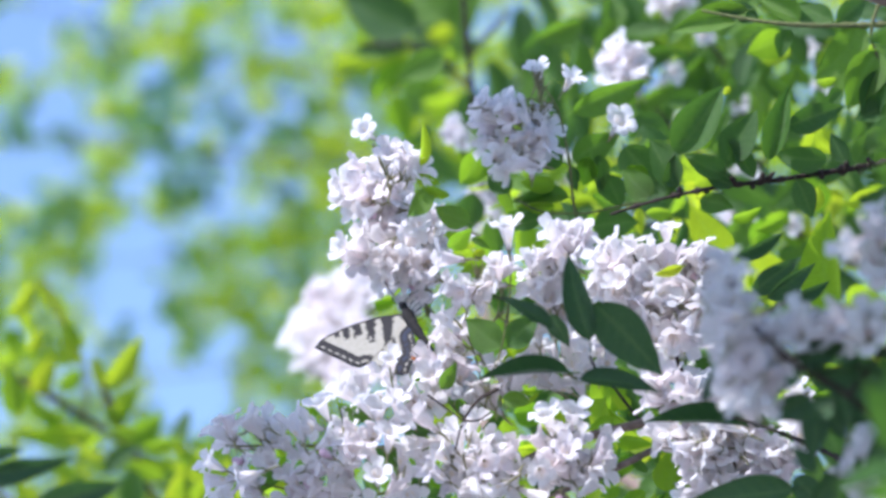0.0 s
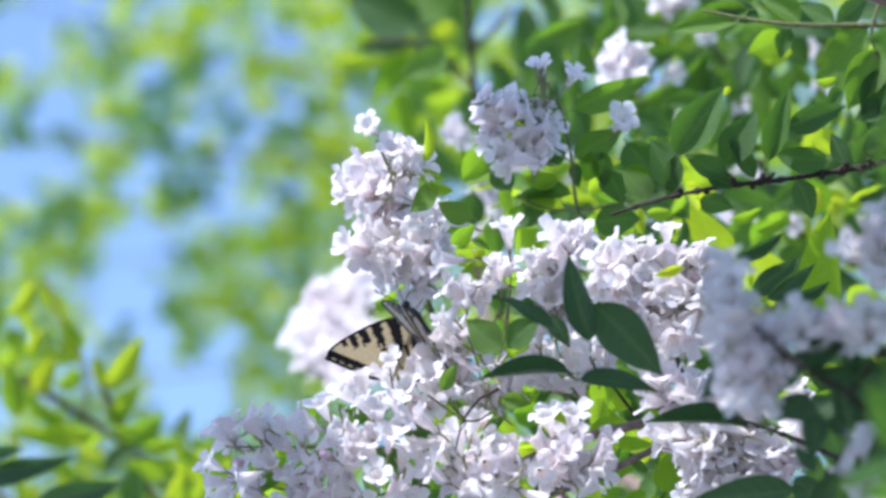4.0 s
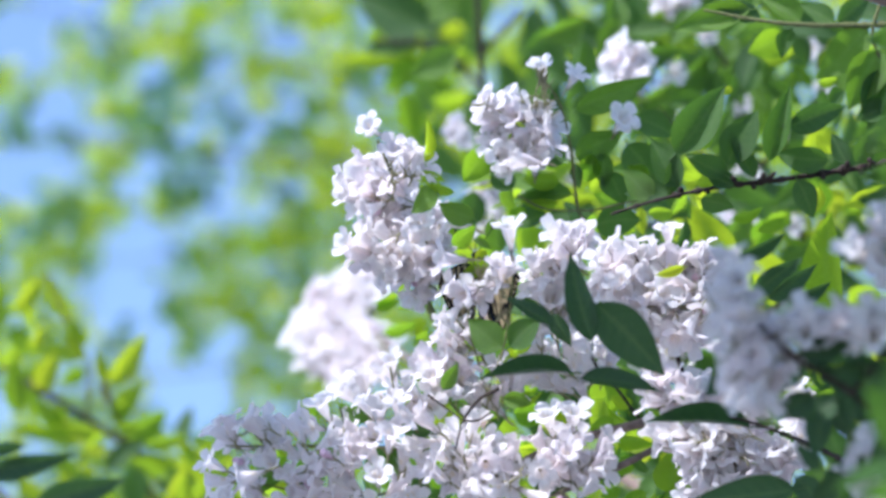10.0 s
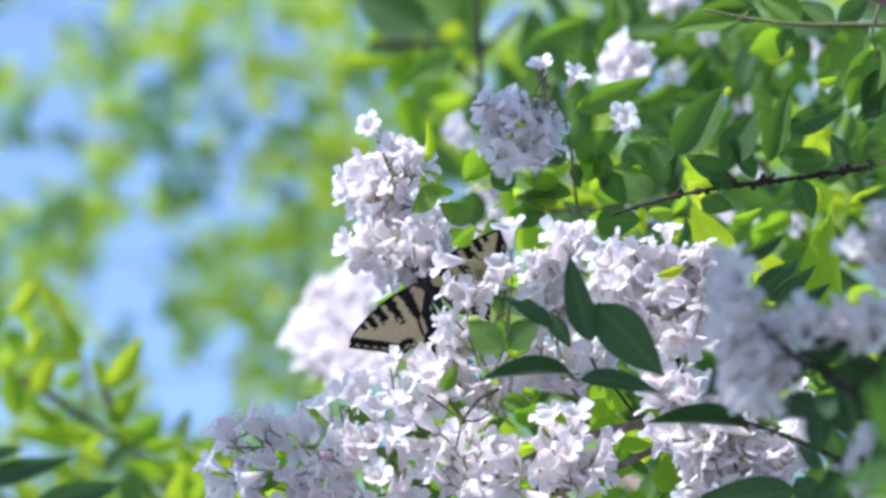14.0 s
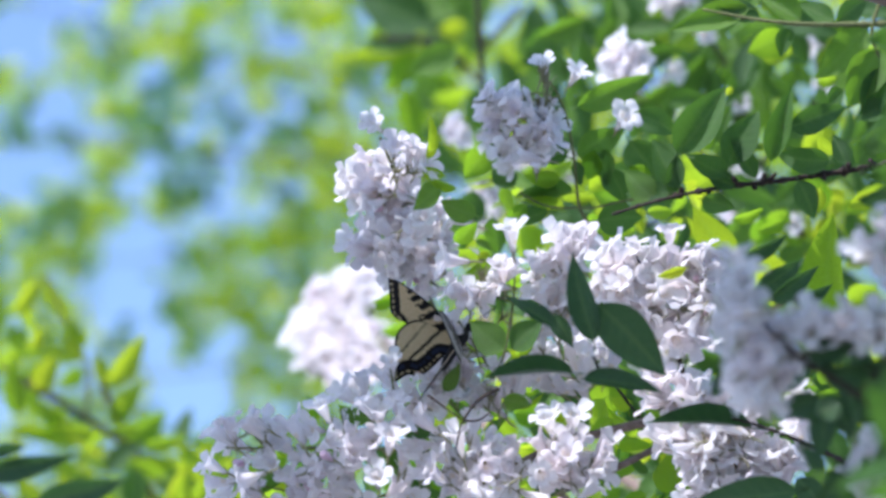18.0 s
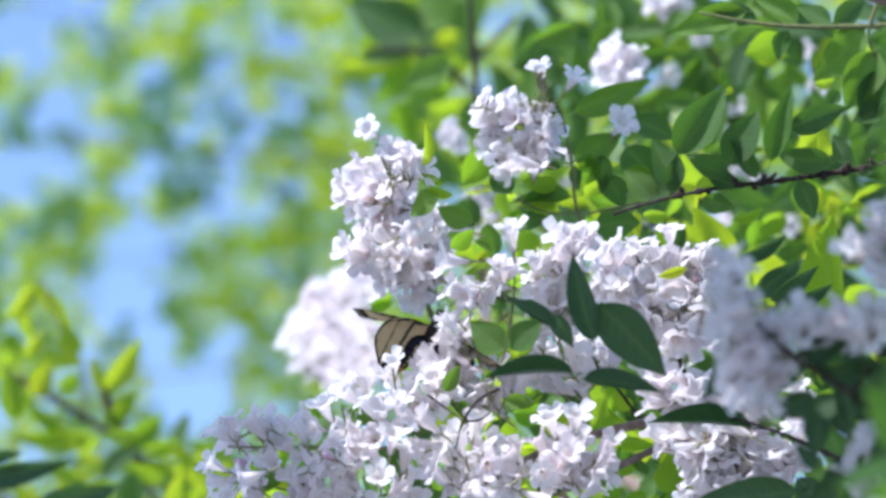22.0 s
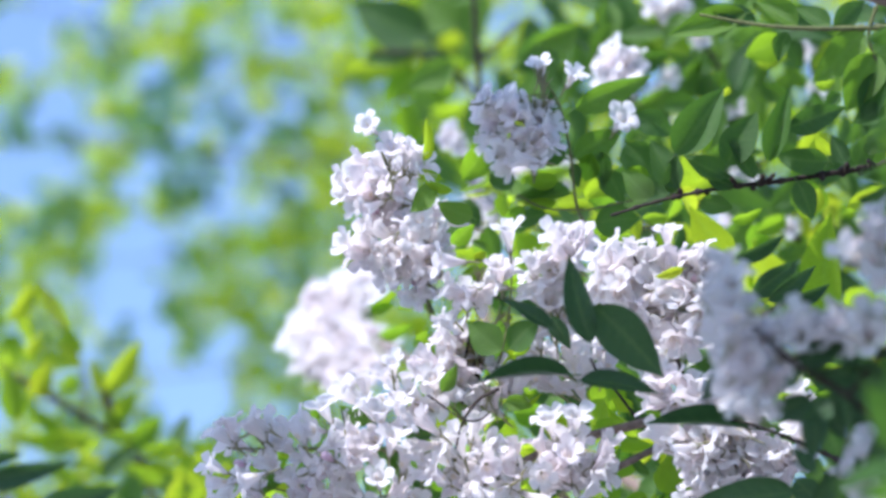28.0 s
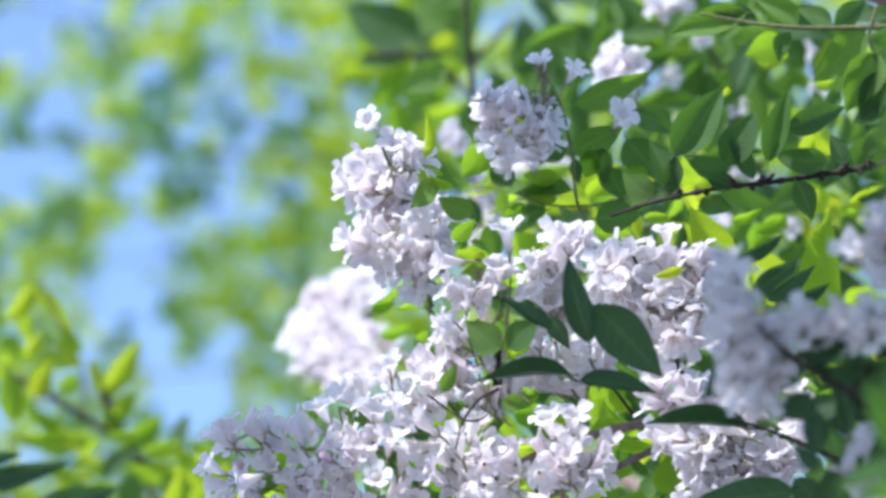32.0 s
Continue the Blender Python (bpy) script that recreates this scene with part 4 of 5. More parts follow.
# unseen branch and stem added to keep skylight off the close heads
side = on_plant(bush, "branch", 1900, 400, 1.75, [[(2000, 1300, 1.9), (1950, 700, 1.8), (1900, 300, 1.75), (1850, -100, 1.72)]], 0.006, 0.002, TWIG, "unseen leafy branch added at the right to cut the skylight")
shade_mass(side, 1650, -150, 2400, 1000, 260, 1.76, 0.22, (130, 180))
stem([(2000, 1300, 1.9)], 0.012, 0.006)
# unseen shoot added to darken the upper sprig at set times
waver = on_plant(bush, "branch", 600, -930, 2.24, [[(1300, -600, 2.14), (900, -850, 2.20), (500, -970, 2.24), (130, -1000, 2.25)]], 0.0025, 0.001, TWIG, "unseen thin leafy shoot added high above to shade the upper sprig")
shade_mass(waver, 120, -1110, 340, -860, 70, 2.25, 0.03, (110, 150))
# unseen stems that carry the added shading branches
stem([(1800, 500, 2.2), (1700, 60, 2.15), (1400, -40, 2.1)], 0.013, 0.003)
stem([(1800, 600, 2.25), (1700, -100, 2.2), (1400, -260, 2.12), (1200, -300, 2.12)], 0.013, 0.003)

fill(behind, 1190, -20, 1600, 270, 24, FAR1, 0.15, LEAVES)

# ---- the young shrub at the lower left, behind ----
SHRUB = at(240, 700, FAR3)
SHRUB.z = 0.0
shrub = tagged(new("shrub"), "young shrub with yellow-green backlit leaves", "shrub")
shrub.location = SHRUB
for path in ([(330, 1100, FAR3), (260, 850, FAR3), (195, 740, FAR3), (180, 680, FAR3)], [(330, 1150, FAR3), (300, 860, FAR3), (150, 740, FAR3), (0, 650, FAR3)], [(200, 1150, FAR3), (60, 930, FAR3), (-20, 850, FAR3)]):
    pts = [Vector((rnd.uniform(-0.05, 0.05), rnd.uniform(-0.05, 0.05), 0))] + [at(*p) - SHRUB for p in path]
    v, f = tube(pts, 0.008, 0.0018, 8, 50, 0.4, 3)
    child("stem", mesh("stem", v, f, [TWIG]), shrub, Matrix())
tips = on_plant(shrub, "branch", 195, 740, FAR3, [[(230, 790, FAR3), (190, 720, FAR3), (180, 670, FAR3)], [(150, 745, FAR3), (150, 650, FAR3), (110, 570, FAR3), (75, 490, FAR3)]], 0.002, 0.001, GREENTWIG)
for a in ((76, 488, 14, 572, 34), (72, 486, 124, 584, 36), (178, 694, 260, 598, 46), (186, 690, 164, 630, 26), (150, 650, 104, 600, 28), (148, 622, 116, 572, 32), (58, 704, 98, 636, 42), (150, 655, 100, 690, 34), (206, 792, 296, 736, 58), (186, 772, 12, 772, 52), (22, 748, 18, 640, 44), (296, 856, 376, 800, 70), (200, 740, 250, 690, 34), (215, 760, 190, 720, 40), (230, 850, 262, 905, 40), (110, 760, 60, 720, 40), (250, 800, 330, 850, 44)):
    blade(tips, *a, d=FAR3, kinds=SHRUB_LEAVES)
fill(tips, 20, 740, 330, 930, 42, FAR3, 0.12, SHRUB_LEAVES, (60, 105))
fill(tips, 0, 790, 420, 930, 26, FAR3, 0.12, LEAVES, (60, 105))
fill(tips, 320, 800, 500, 940, 40, 3.1, 0.12, SHRUB_LEAVES, (60, 105))
fill(tips, -30, 480, 60, 720, 12, FAR3 + 0.1, 0.1, SHRUB_LEAVES, (60, 100))
# lower left leaves, their shade painted in by the darker material
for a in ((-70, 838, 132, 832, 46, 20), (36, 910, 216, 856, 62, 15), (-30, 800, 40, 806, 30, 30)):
    blade(tips, *a, d=2.75, kinds=SHADED_LEAVES)


# ---- trees beyond ----
def tree(name, label, foot, clumps, leaf_mat, d, spread, size, cover, reach, seed):
    """Trunk, a limb to every few clumps and a crown of folded leaves."""
    r = random.Random(seed)
    base = at(*foot)
    base.z = 0.0
    t = tagged(new(name), label, "tree")
    t.location = base
    step = max(4, len(clumps) // 8)
    crown_top = at(foot[0], foot[1], foot[2]) - base
    v, f = tube([(0, 0, -0.05), (0.05, 0.03, crown_top.z * 0.5), tuple(crown_top), tuple(crown_top + Vector((0.1, 0.1, 2.5)))], 0.14, 0.05, 12, 30, 0.1, seed)
    child("trunk", mesh("trunk", v, f, [TRUNK]), t, Matrix())
    for k, (x, y, rad) in enumerate(clumps):
        if k % step == 0:
            end = at(x, y, d) - base
            start = Vector((0.05, 0.03, crown_top.z * 0.5)).lerp(crown_top, 0.6 + 0.2 * r.random())
            bend = start.lerp(end, 0.5) + Vector((0, 0.2, 0.25))
            v, f = tube([start, bend, end], 0.005, 0.001, 7, 16, 0.2, k)
            child("limb", mesh("limb", v, f, [TRUNK]), t, Matrix())
    verts, faces = [], []
    px = d / BLOOM * 0.00025
    for x, y, rad in clumps:
        n = int(cover * math.pi * (rad * px) ** 2 / (size * size * 0.3))
        for _ in range(n):
            w, q = r.uniform(0, 6.283), math.sqrt(r.random()) * rad * 1.15
            c = at(x + q * math.cos(w), y + q * math.sin(w), d + r.uniform(-spread, spread)) - base
            a = Vector((r.gauss(0, 1), r.gauss(0, 1), r.gauss(-0.5, 0.7))).normalized()
            b = a.cross(Vector((r.gauss(0, 0.6), r.gauss(0, 0.6), 1))).normalized()
            nrm = a.cross(b)
            s = size * r.uniform(0.7, 1.25)
            o = len(verts)
            verts += [c, c + a * s * 0.35 + b * s * 0.27 + nrm * s * 0.08, c + a * s * 0.75 + b * s * 0.2 + nrm * s * 0.05, c + a * s, c + a * s * 0.75 - b * s * 0.2 + nrm * s * 0.05, c + a * s * 0.35 - b * s * 0.27 + nrm * s * 0.08, c + a * s * 0.55 - nrm * s * 0.03]
            faces += [(o, o + 1, o + 6), (o + 1, o + 2, o + 6), (o + 2, o + 3, o + 6), (o + 3, o + 4, o + 6), (o + 4, o + 5, o + 6), (o + 5, o, o + 6)]
    tagged(child("crown", mesh("crown", verts, faces, [leaf_mat], smooth=False), t, Matrix()), kind="stuff")
    return t


SKY_GAPS = [(55, 50, 75, 80), (120, 190, 62, 42), (30, 310, 88, 68), (255, 425, 72, 55), (240, 505, 58, 50), (445, 205, 32, 66), (490, 60, 34, 40), (335, 695, 72, 78), (390, 590, 45, 26), (130, 660, 45, 55), (395, 335, 26, 24), (400, 105, 24, 24), (355, 200, 26, 30)]
# ovals where the crown lies in shade, filled with dark leaves
SHADE_GAPS = [(290, 175, 34, 40), (330, 300, 62, 52), (45, 222, 34, 30), (228, 118, 26, 26), (400, 240, 22, 38), (170, 515, 22, 22)]


FULL = [(330, 565, 80, 28), (90, 590, 70, 50), (60, 425, 90, 45), (500, 640, 110, 130), (470, 460, 60, 110), (255, 50, 40, 60), (140, 340, 90, 60), (590, 300, 50, 200), (620, 150, 60, 100), (400, 850, 150, 70)]


def spread_clumps(step, x0, y0, x1, y1, lo, hi, seed):
    r = random.Random(seed)
    return [(x0 + step * i + r.uniform(-0.4, 0.4) * step, y0 + step * j + r.uniform(-0.4, 0.4) * step, r.uniform(lo, hi)) for i in range(int((x1 - x0) / step)) for j in range(int((y1 - y0) / step))]


BRIGHT = [q for q in spread_clumps(40, -80, -80, 660, 960, 20, 31, 4)
          if not gaps(q[0], q[1], SKY_GAPS) and not gaps(q[0], q[1], SHADE_GAPS) and (gaps(q[0], q[1], FULL) or noise.noise((q[0] / 62, q[1] / 62, 3.3)) > -0.13)]
SHADE_CLUMPS = [q for q in spread_clumps(36, -60, -60, 660, 960, 14, 22, 5)
        if not gaps(q[0], q[1], SKY_GAPS) and (gaps(q[0], q[1], SHADE_GAPS) or noise.noise((q[0] / 70, q[1] / 70, 8.1)) > 0.27)]
tree("tree", "tall broadleaf tree with bright yellow-green sunlit leaves", (2300, 441, 7.2), BRIGHT, CROWN, 7.2, 0.35, 0.03, 2.9, 1, 11)
# added tree: its dark leaves stand for shade inside the crown
tree("tree", "added broadleaf tree whose dark bluish green leaves stand for shaded crown", (2150, 441, 6.8), SHADE_CLUMPS, SHADE_CROWN, 6.8, 0.3, 0.03, 3.4, 1, 12)
tree("tree", "dense broadleaf tree with mixed green leaves behind the bush", (2250, 441, 8.0),
     [(660 + 150 * i + 40 * (j % 2), 20 + 150 * j, 105) for i in range(7) for j in range(7)],
     CROWN, 8.0, 0.8, 0.055, 1.7, 1, 13)


# ---- the swallowtail ----
def wing_mesh(name, front_edge, back_edge, tail, side, hind):
    """A wing between its leading and its trailing edge, with the tiger pattern worked out from the distance to its margins."""
    S, T = 56, 34
    fe, be = spline(front_edge, S + 1), spline(back_edge, S + 1)
    fe = [Vector((p.x, p.y, 0)) for p in fe]
    be = [Vector((p.x, p.y, 0)) for p in be]
    outer = be[int(S * tail):]
    verts, cols = [], []
    for i in range(S + 1):
        for j in range(T + 1):
            p = fe[i].lerp(be[i], j / T)
            z = -0.0002 * math.sin(i / S * 3) - 0.0003 * (j / T) ** 2
            verts.append(Vector((p.x * side, p.y, z)))
            edge, near = min(((p - q).length, n) for n, q in enumerate(outer))
            lead = min((p - q).length for q in fe)
            dark = 1.0 if edge < (0.0050 if not hind else 0.0068) or lead < 0.0010 else 0.0
            if 0.0013 < edge < 0.0022 and near % 4 < 2:
                dark = 0.15
            if not hind:
                pos = p.x + p.y * 0.25 - 0.3 * lead
                for s0, wd, depth in ((0.0090, 0.0034, 1.0), (0.0165, 0.0031, 0.68), (0.0230, 0.0028, 0.42), (0.0285, 0.0022, 0.32), (0.0330, 0.0015, 0.22)):
                    ragged = 0.8 + 0.35 * noise.noise((p.x * 700, p.y * 700, s0 * 900))
                    if abs(pos - s0) < wd * ragged * (1 - 0.5 * min(1, lead / 0.02)) and lead < depth * 0.023 * ragged:
                        dark = 1.0
                if p.x < 0.003:
                    dark = max(dark, 0.8)
            else:
                if p.x < 0.0030 + 0.06 * max(0, -p.y) or abs(p.x - 0.010 - 0.2 * (-p.y)) < 0.0007:
                    dark = 1.0
                if abs(p.x - 0.017 - 0.1 * (-p.y)) < 0.0004:
                    dark = max(dark, 0.8)
            g = 0.12 if hind and 0.0034 < edge < 0.0052 and near % 5 < 3 else 0.0
            b = 0.8 if hind and (p - Vector((0.007, -0.0225, 0))).length < 0.0012 else 0.0
            cols.append((dark, g, b, 1.0))
    faces = []
    for i in range(S):
        for j in range(T):
            a = i * (T + 1) + j
            q = (a, a + T + 1, a + T + 2, a + 1)
            faces.append(q if side > 0 else q[::-1])
    count, upper_faces = len(verts), len(faces)
    verts += [v - Vector((0, 0, 0.00012)) for v in verts]
    faces += [tuple(i + count for i in q[::-1]) for q in faces]
    cols += cols
    me = mesh(name, verts, faces, [WING, WING_UNDER], [0] * upper_faces + [1] * upper_faces)
    att = me.color_attributes.new("pattern", 'FLOAT_COLOR', 'POINT')
    att.data.foreach_set("color", [c for q in cols for c in q])
    return me


def mm(*pts):
    return [Vector((0.87 * x / 1000, 0.87 * y / 1000, 0)) for x, y in pts]


def butterfly():
    b = tagged(new("butterfly"), "yellow and black striped swallowtail butterfly feeding on the blossom", "butterfly")
    child("thorax", mesh("thorax", *ball((0, 0, 0), 0.0026, 0.006, 0.003), [FUR]), b, Matrix())
    child("abdomen", mesh("abdomen", *tube([(0, -0.004, 0), (0, -0.012, -0.0006), (0, -0.020, -0.0014), (0, -0.024, -0.002)], 0.0025, 0.0009, 10, 14, 0.12, 2), [FUR]), b, Matrix())
    head = child("head", mesh("head", *ball((0, 0.0072, 0), 0.0019, 0.0018, 0.0019), [FUR]), b, Matrix())
    for s in (-1, 1):
        child("eye", mesh("eye", *ball((s * 0.0014, 0.0077, 0.0004), 0.0009, 0.001, 0.0011, 8), [EYE_SHINE]), head, Matrix())
        v = joined([tube([(s * 0.0006, 0.0085, 0.0006), (s * 0.004, 0.014, 0.002), (s * 0.008, 0.020, 0.0025)], 0.00022, 0.0002, 5, 10), ball((s * 0.0083, 0.0205, 0.0025), 0.0005, 0.0012, 0.0005, 6)])
        child("antenna", mesh("antenna", *v, [FUR]), head, Matrix())
        for k in range(3):
            y = 0.003 - 0.003 * k
            child("leg", mesh("leg", *tube([(s * 0.0012, y, -0.002), (s * 0.003, y + 0.001, -0.0035), (s * 0.0034, y + 0.002, -0.0075)], 0.00022, 0.00015, 5, 8), [FUR]), b, Matrix())
    child("proboscis", mesh("proboscis", *tube([(0, 0.0085, -0.001), (0, 0.011, -0.005), (0, 0.011, -0.010)], 0.00025, 0.0002, 5, 8), [FUR]), head, Matrix())
    wings = {}
    for s, side in ((-1, "left"), (1, "right")):
        wings[side] = child("forewing", wing_mesh("forewing", mm((1.5, 4.5), (14, 13), (30, 19.5), (42, 22), (47, 20.5)), mm((1.5, -1), (18, -6), (36, -7.5), (42, 6), (47, 20.5)), 0.5, s, False), b, Matrix(), "striped forewing")
        wings[side + "_hind"] = child("hindwing", wing_mesh("hindwing", mm((1.2, 0.5), (14, 0.5), (26, -5), (29, -15), (22, -27), (15.5, -36)), mm((1.2, -2), (3, -12), (5, -22), (8, -27), (12, -29), (15.5, -36)), 0.3, s, True), b, Matrix(), "hindwing with a tail")
    return b, wings


swallowtail, wings = butterfly()


def fly(x, y, heading, roll, yaw, pitch, d=2.262):
    """A pose of the butterfly: heading is the way its head points, turned left from straight up; roll, yaw and pitch in degrees."""
    return Matrix.Translation(at(x, y, d)) @ TURN @ pose(0, 0, 0, 0, 0, heading) @ pose(0, 0, 0, 0, roll, 0) @ pose(0, 0, 0, 0, 0, yaw) @ pose(0, 0, 0, pitch, 0, 0)


# seconds, across, down, heading, roll, yaw, pitch; lift, sweep and twist of the forewings, lift of the hindwings
FLIGHT = [
    (0.0, 724, 561, 27, -88, 40, 0, 90, 12, 0, 90), (0.5, 726, 568, 16, -78, 20, 0, 86, 4, 35, 85), (1.0, 758, 578, -14, 0, 0, 0, 10, 10, 82, 50), (1.5, 734, 568, 14, -78, 20, 0, 86, 4, 35, 85),
    (1.9, 732, 564, 30, -88, 44, 0, 88, 12, 0, 88), (1.95, 738, 566, 42, -88, 36, 0, 88, 10, 0, 88), (2.05, 740, 572, -2, -86, 30, 0, 88, 10, 0, 88), (2.1, 738, 572, -8, -86, 32, 0, 88, 12, 0, 88), (2.3, 736, 570, 14, -84, 34, 0, 80, 8, 15, 80), (2.5, 734, 570, 12, -78, 24, 0, 86, 4, 30, 85), (3.0, 738, 565, 20, -88, 44, 0, 90, 12, 0, 90), (3.5, 732, 568, 18, -70, 30, 5, 65, 12, 0, 62)]
FLIGHT_TWO = [
    (4.5, 740, 555, 10, -35, 10, 15, 50, 15, 0, 45), (5.5, 742, 540, -10, 0, 0, 14, 40, 22, 0, 36), (6.0, 756, 516, -2, 0, 0, 20, 66, 15, 0, 62), (6.5, 750, 545, 8, 0, 0, 25, 25, 18, 0, 22), (7.0, 738, 496, -4, 0, 0, -8, 68, 12, 0, 64),
    (7.5, 756, 530, -2, 0, 0, 0, 80, 12, 0, 78), (8.0, 759, 552, 0, 2, 0, 0, 89, 12, 0, 89)]
FLIGHT_THREE = [
    (8.5, 760, 530, 0, 2, 0, 10, 72, 12, 0, 70), (9.0, 815, 515, 5, 0, 0, 0, 86, 12, 0, 86), (9.5, 805, 530, 5, 0, 0, 10, 76, 12, 0, 74), (10.0, 845, 480, 5, 0, 0, 15, 66, 15, 0, 60), (10.5, 822, 470, 0, 0, 0, 20, 62, 12, 0, 58), (11.0, 770, 362, 55, 0, 0, 10, 72, 10, 0, 68),
    (11.5, 790, 450, 5, 0, 0, 20, 50, 12, 0, 45)]
FLIGHT_FOUR = [
    (12.0, 764, 544, 8, -30, 0, 24, 42, 16, 0, 38), (12.5, 772, 530, 12, 0, 0, 20, 65, 18, 0, 60), (13.0, 770, 508, 33, 0, 0, 8, 6, 25, 0, 2), (13.5, 760, 520, 28, 0, 0, 10, 25, 22, 0, 20),
    (14.0, 752, 502, 36, 0, 0, 8, 6, 27, 0, 2), (14.5, 755, 528, 35, 0, 0, 5, 6, 25, 0, 2), (15.5, 760, 540, 45, 0, 0, -10, 30, 15, 0, 26), (16.5, 778, 565, 20, -45, 0, -10, 62, 8, 30, 60)]
FLIGHT_FIVE = [
    (17.0, 750, 555, 64, 0, 0, -38, 42, 0, 0, 36), (17.15, 790, 585, 10, 0, 0, -20, 40, 2, 5, 34), (17.25, 818, 614, -48, 0, 0, 0, 30, 4, 20, 20), (17.5, 815, 610, -42, -25, 0, 0, 32, 6, 40, 30), (18.0, 814, 604, -35, -45, 0, 0, 45, 8, 54, 48), (18.5, 798, 606, -22, -45, 0, 0, 45, 8, 68, 46), (19.0, 774, 572, -8, -45, 0, 0, 45, 6, 72, 48),
    (19.5, 744, 578, 14, -75, 20, 0, 86, 4, 35, 85), (19.9, 742, 582, 22, -78, 26, 0, 87, 6, 10, 86), (19.95, 746, 580, 26, -80, 46, 0, 87, 6, 5, 86), (20.05, 746, 580, -22, -80, 48, 0, 87, 6, 5, 86), (20.1, 748, 582, -26, -80, 40, 0, 87, 6, 5, 86)]
FLIGHT_SIX = [
    (20.5, 748, 604, -24, -80, 10, 0, 87, 8, 60, 86), (21.0, 718, 560, -5, -88, 57, 0, 90, 8, 0, 90), (21.5, 738, 560, -2, -75, 25, 0, 87, 0, 40, 86), (22.0, 768, 582, -22, 0, 0, 0, 10, 12, 78, 25),
    (22.5, 742, 570, 4, -74, 34, 0, 87, 2, 36, 86), (23.0, 724, 580, 10, -88, 68, 0, 90, 12, 0, 90), (23.5, 730, 584, 6, -88, 68, 0, 90, 12, 0, 90), (24.0, 732, 582, 2, -88, 68, 0, 90, 12, 0, 90), (24.5, 720, 578, -3, -88, 65, 0, 90, 12, 0, 90)]
FLIGHT_SEVEN = [
    (25.0, 718, 580, -3, -88, 62, 0, 90, 12, 0, 90), (25.5, 740, 590, 0, -55, 35, 0, 60, 12, 0, 58), (26.5, 800, 620, 5, -20, 10, 0, 50, 12, 0, 48), (27.5, 850, 655, -10, 0, 0, 10, 40, 12, 0, 36), (28.0, 852, 632, -15, -5, 0, 0, 84, 12, 0, 82),
    (28.5, 840, 640, 20, -40, 0, 0, 80, 12, 0, 78), (29.0, 868, 632, 0, 0, 0, 0, 89, 12, 0, 89), (30.0, 835, 612, 20, 0, 0, 0, 89, 12, 0, 89), (31.0, 880, 640, 0, 0, 0, 0, 89, 12, 0, 89), (32.0, 880, 650, 0, 0, 0, 0, 89, 12, 0, 89)]


def depth_at(t):
    """How far off the butterfly is: before, among or behind the flowers."""
    for until, d in ((8.8, 2.262), (10.8, 2.285), (11.2, 2.24), (11.8, 2.285), (12.2, 2.242), (16.8, 2.262), (17.1, 2.242), (19.2, 2.235), (26, 2.262)):
        if t < until:
            return d
    return 2.285


FLUTTER = (6.0, 11.0, 17.0)      # moments of a quick wing stroke


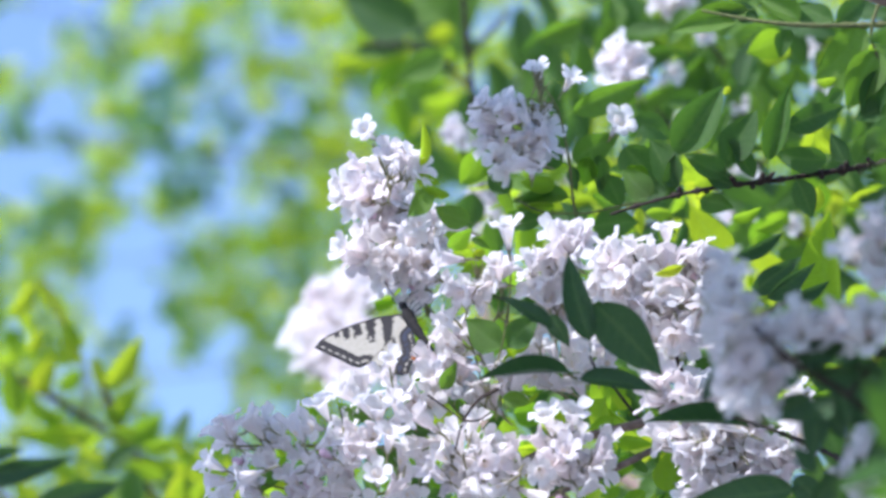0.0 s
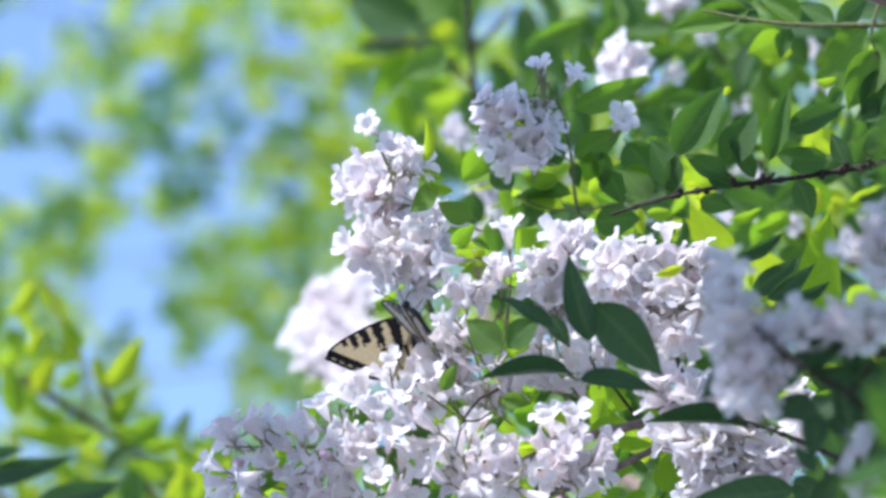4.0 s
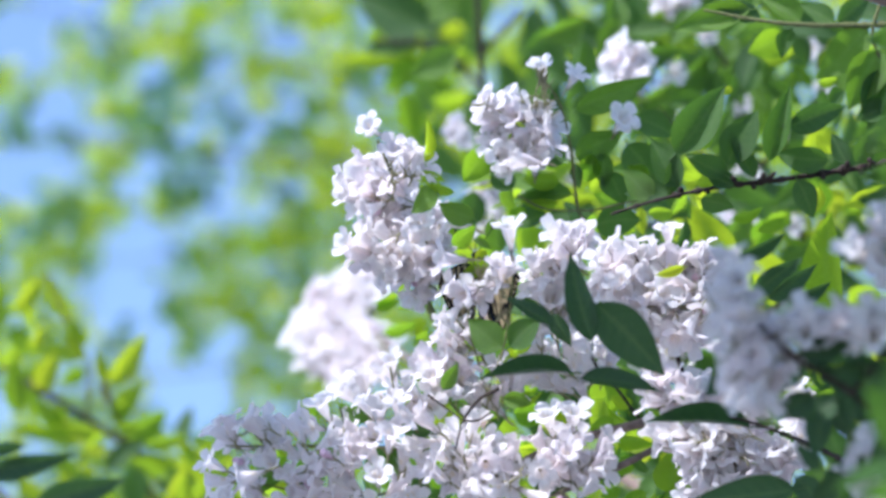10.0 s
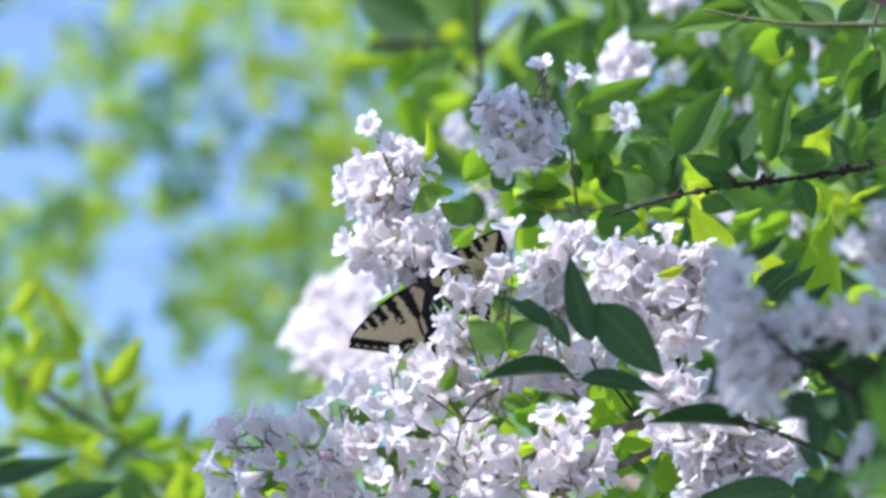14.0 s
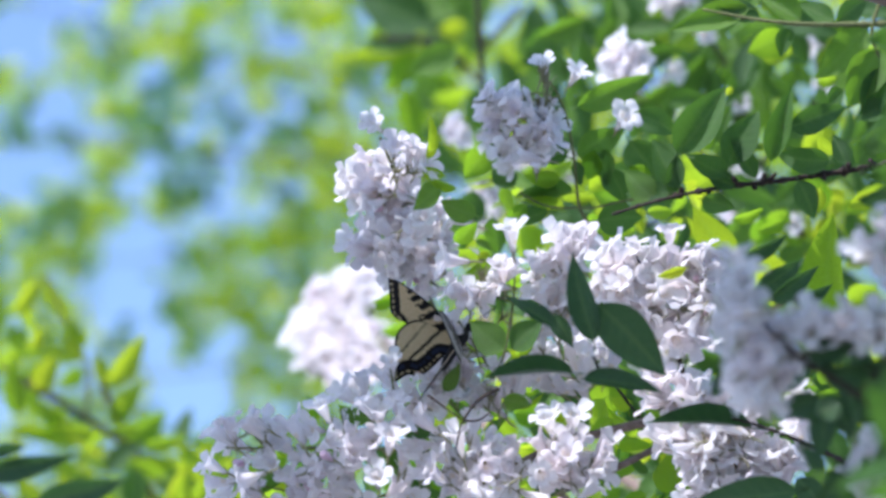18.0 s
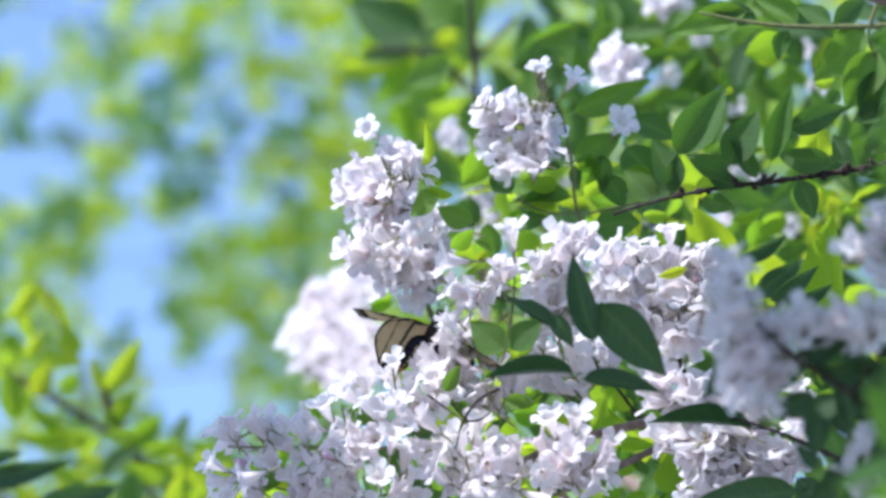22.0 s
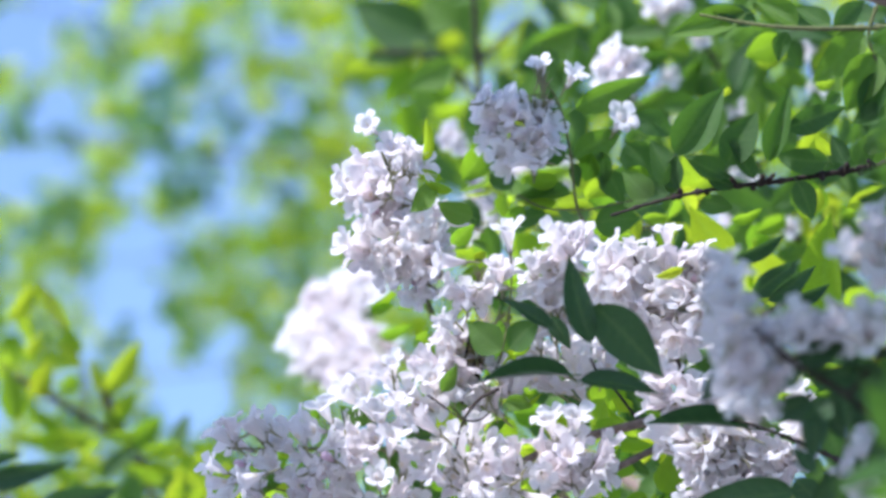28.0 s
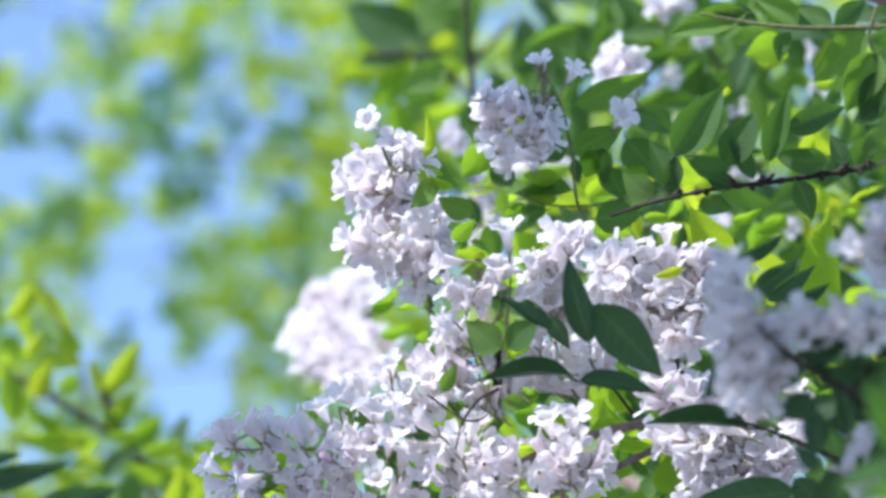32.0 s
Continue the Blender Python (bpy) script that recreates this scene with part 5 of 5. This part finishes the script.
def motions():
    rows = []
    for r in FLIGHT + FLIGHT_TWO + FLIGHT_THREE + FLIGHT_FOUR + FLIGHT_FIVE + FLIGHT_SIX + FLIGHT_SEVEN:
        if r[0] in FLUTTER:
            lift = r[7]
            rows += [(r[0] - 0.067, *r[1:7], lift - 34, *r[8:10], r[10] - 32), r, (r[0] + 0.067, *r[1:7], lift + 16, *r[8:10], r[10] + 16)]
        else:
            rows.append(r)
    walk(swallowtail, [(r[0], fly(*r[1:7], depth_at(r[0]))) for r in rows])
    for side, s in (("left", 1), ("right", -1)):
        walk(wings[side], [(r[0], pose(0, 0, 0, 0, s * r[7], 0) @ pose(0, 0, 0, 0, 0, s * r[8]) @ pose(0, 0, 0, r[9], 0, 0)) for r in rows])
        walk(wings[side + "_hind"], [(r[0], pose(0, 0, -0.0006, 0, s * r[10], 0)) for r in rows])
    # the branches nod in the wind and under the butterfly: seconds, quarter millimetres right and down
    column_rows = [(0, 0, 0), (1, 2, 0), (2, -2, 1), (3, 5, -9), (6, 3, -5), (7, 5, -8), (8, 5, -3), (9, 6, -6), (10, 6, -6), (11, 12, -20), (12, 2, 4), (13, 0, 8), (14, 6, -6), (15.5, 4, 0), (17, 10, -10), (18, 9, -12), (19, 12, -22), (20, 4, -8), (21, 3, -6), (22, 4, 0), (23, 0, 7), (24, 0, 6), (25, 0, 5), (26.5, 2, 0), (28, 4, -8), (30, 2, -6), (32, 5, -16)]
    low_rows = [(0, 0, 0), (3, 0, 1), (6, 1, 3), (8, 1, 1), (9, 3, 3), (10, 1, 1), (11, 6, 1), (12, 4, 3), (13, 3, 4), (14, 1, 3), (17, 3, 4), (18, 1, 4), (19, 0, 0), (20, 0, 0), (21, 1, 1), (22, 4, 4), (23, 6, 9), (24, 4, 9), (24.5, 18, 17), (25, 7, 12), (26.5, 3, 8), (28, 3, 6), (29, 3, 8), (30, 6, 11), (31, 1, 8), (32, 0, 6)]
    mid_rows = [(0, 0, 0), (3, 0, 1), (6, 2, 1), (8, 3, 1), (9, 4, 3), (10, 3, 1), (12, 4, 3), (14, 2, 3), (17, 6, 4), (18, 6, 4), (19, 4, 0), (20, 1, -1), (21, 1, 1), (22, 6, 4), (23, 7, 7), (24.5, 10, 12), (25, 4, 7), (27.5, 1, 4), (30, 5, 9), (31, 1, 6), (32, 0, 4)]
    tall_rows = [(0, 0, 0), (3, 4, -4), (6, 8, -2), (9, 18, -8), (10, 20, -2), (12, 16, -8), (13, 12, 8), (14, 18, 0), (17, 18, 6), (18, 20, -8), (18.5, 18, -30), (19, 6, 2), (20, 0, 2), (21, 2, 4), (22, 10, 12), (23, 2, 18), (24, 2, 22), (24.5, 22, 36), (25, 8, 28), (28, 16, 18), (29, 18, 8), (30, 2, 16), (31, 0, 12), (32, 4, 20)]
    tip_rows = [(0, 0, 0), (6, 1, -1), (8, 2, -4), (8.5, 7, -7), (9, 6, -7), (10, 5, -6), (12, 1, -3), (13, 4, -4), (14, 1, -1), (17, 4, -4), (19, 1, -3), (20, -2, -1), (22, -2, 5), (23.5, -7, 14), (24.5, -7, 14), (25, -3, 11), (28, -2, 7), (32, -3, 7)]
    close_rows = [(0, 0, 0), (6, 2, -2), (9, 6, -3), (12, 11, -6), (14, 9, -5), (17, 11, -3), (18, 17, -3), (19.5, 12, -13), (20, 3, -5), (22, 6, -5), (24, 2, 3), (25, -1, 6), (28, 0, 1), (30, 5, 0), (31, 9, -3), (32, 5, -3)]
    far_rows = [(0, 3, 0), (6, 5, 0), (12, 7, 0), (18, 5, -2), (19, 2, 0), (20, -3, 6), (22, -3, 3), (24, -4, 4), (28, -3, 7), (32, -1, 6)]
    # the two unseen shoots shift so that shade comes and goes
    sway_rows = [(0, -800, -300), (3, -780, -290), (5, -420, -280), (6, -340, -260), (8, -560, -280), (10, -600, -280), (12, -440, -260), (14, -400, -240), (16, -100, -50), (17, 0, 0), (18.5, 10, 6), (19.2, -20, -10), (20, -170, -80), (21, -240, -110), (22, -500, -220), (23, -800, -300), (28, -760, -300), (29, -420, -255), (29.5, -330, -220), (30, -430, -260), (31, -390, -250), (32, -450, -265)]
    waver_rows = [(0, 0, 0), (3.5, 10, 0), (5, 60, -420), (6, 60, -420), (10, 60, -420), (11, 10, -40), (14, 0, 0), (18, 4, -20), (18.8, 60, -420), (24, 60, -420), (25, 10, -60), (28, 0, 0), (29, 20, -170), (32, 25, -190)]
    for part, rows, share in ((column, column_rows, 1), (low, low_rows, 1), (mid, mid_rows, 1), (upper, column_rows, 0.8), (right, mid_rows, 0.8), (lowright, low_rows, 0.8), (front, mid_rows, 0.9), (close, close_rows, 1), (tall, tall_rows, 0.9), (behind, far_rows, 1), (puff, far_rows, 0.7), (bough, mid_rows, 0.6), (top, far_rows, 0.7), (tips, tip_rows, 1), (sway, sway_rows, 1), (waver, waver_rows, 1)):
        home = part.matrix_basis.copy()
        k = 0.00025 * share * part["o"][2] / BLOOM
        walk(part, [(t, home @ pose(x * k, -y * k, 0, 0, 0, 0 if part in (sway, waver) else -0.08 * x * share)) for t, x, y in rows])


motions()
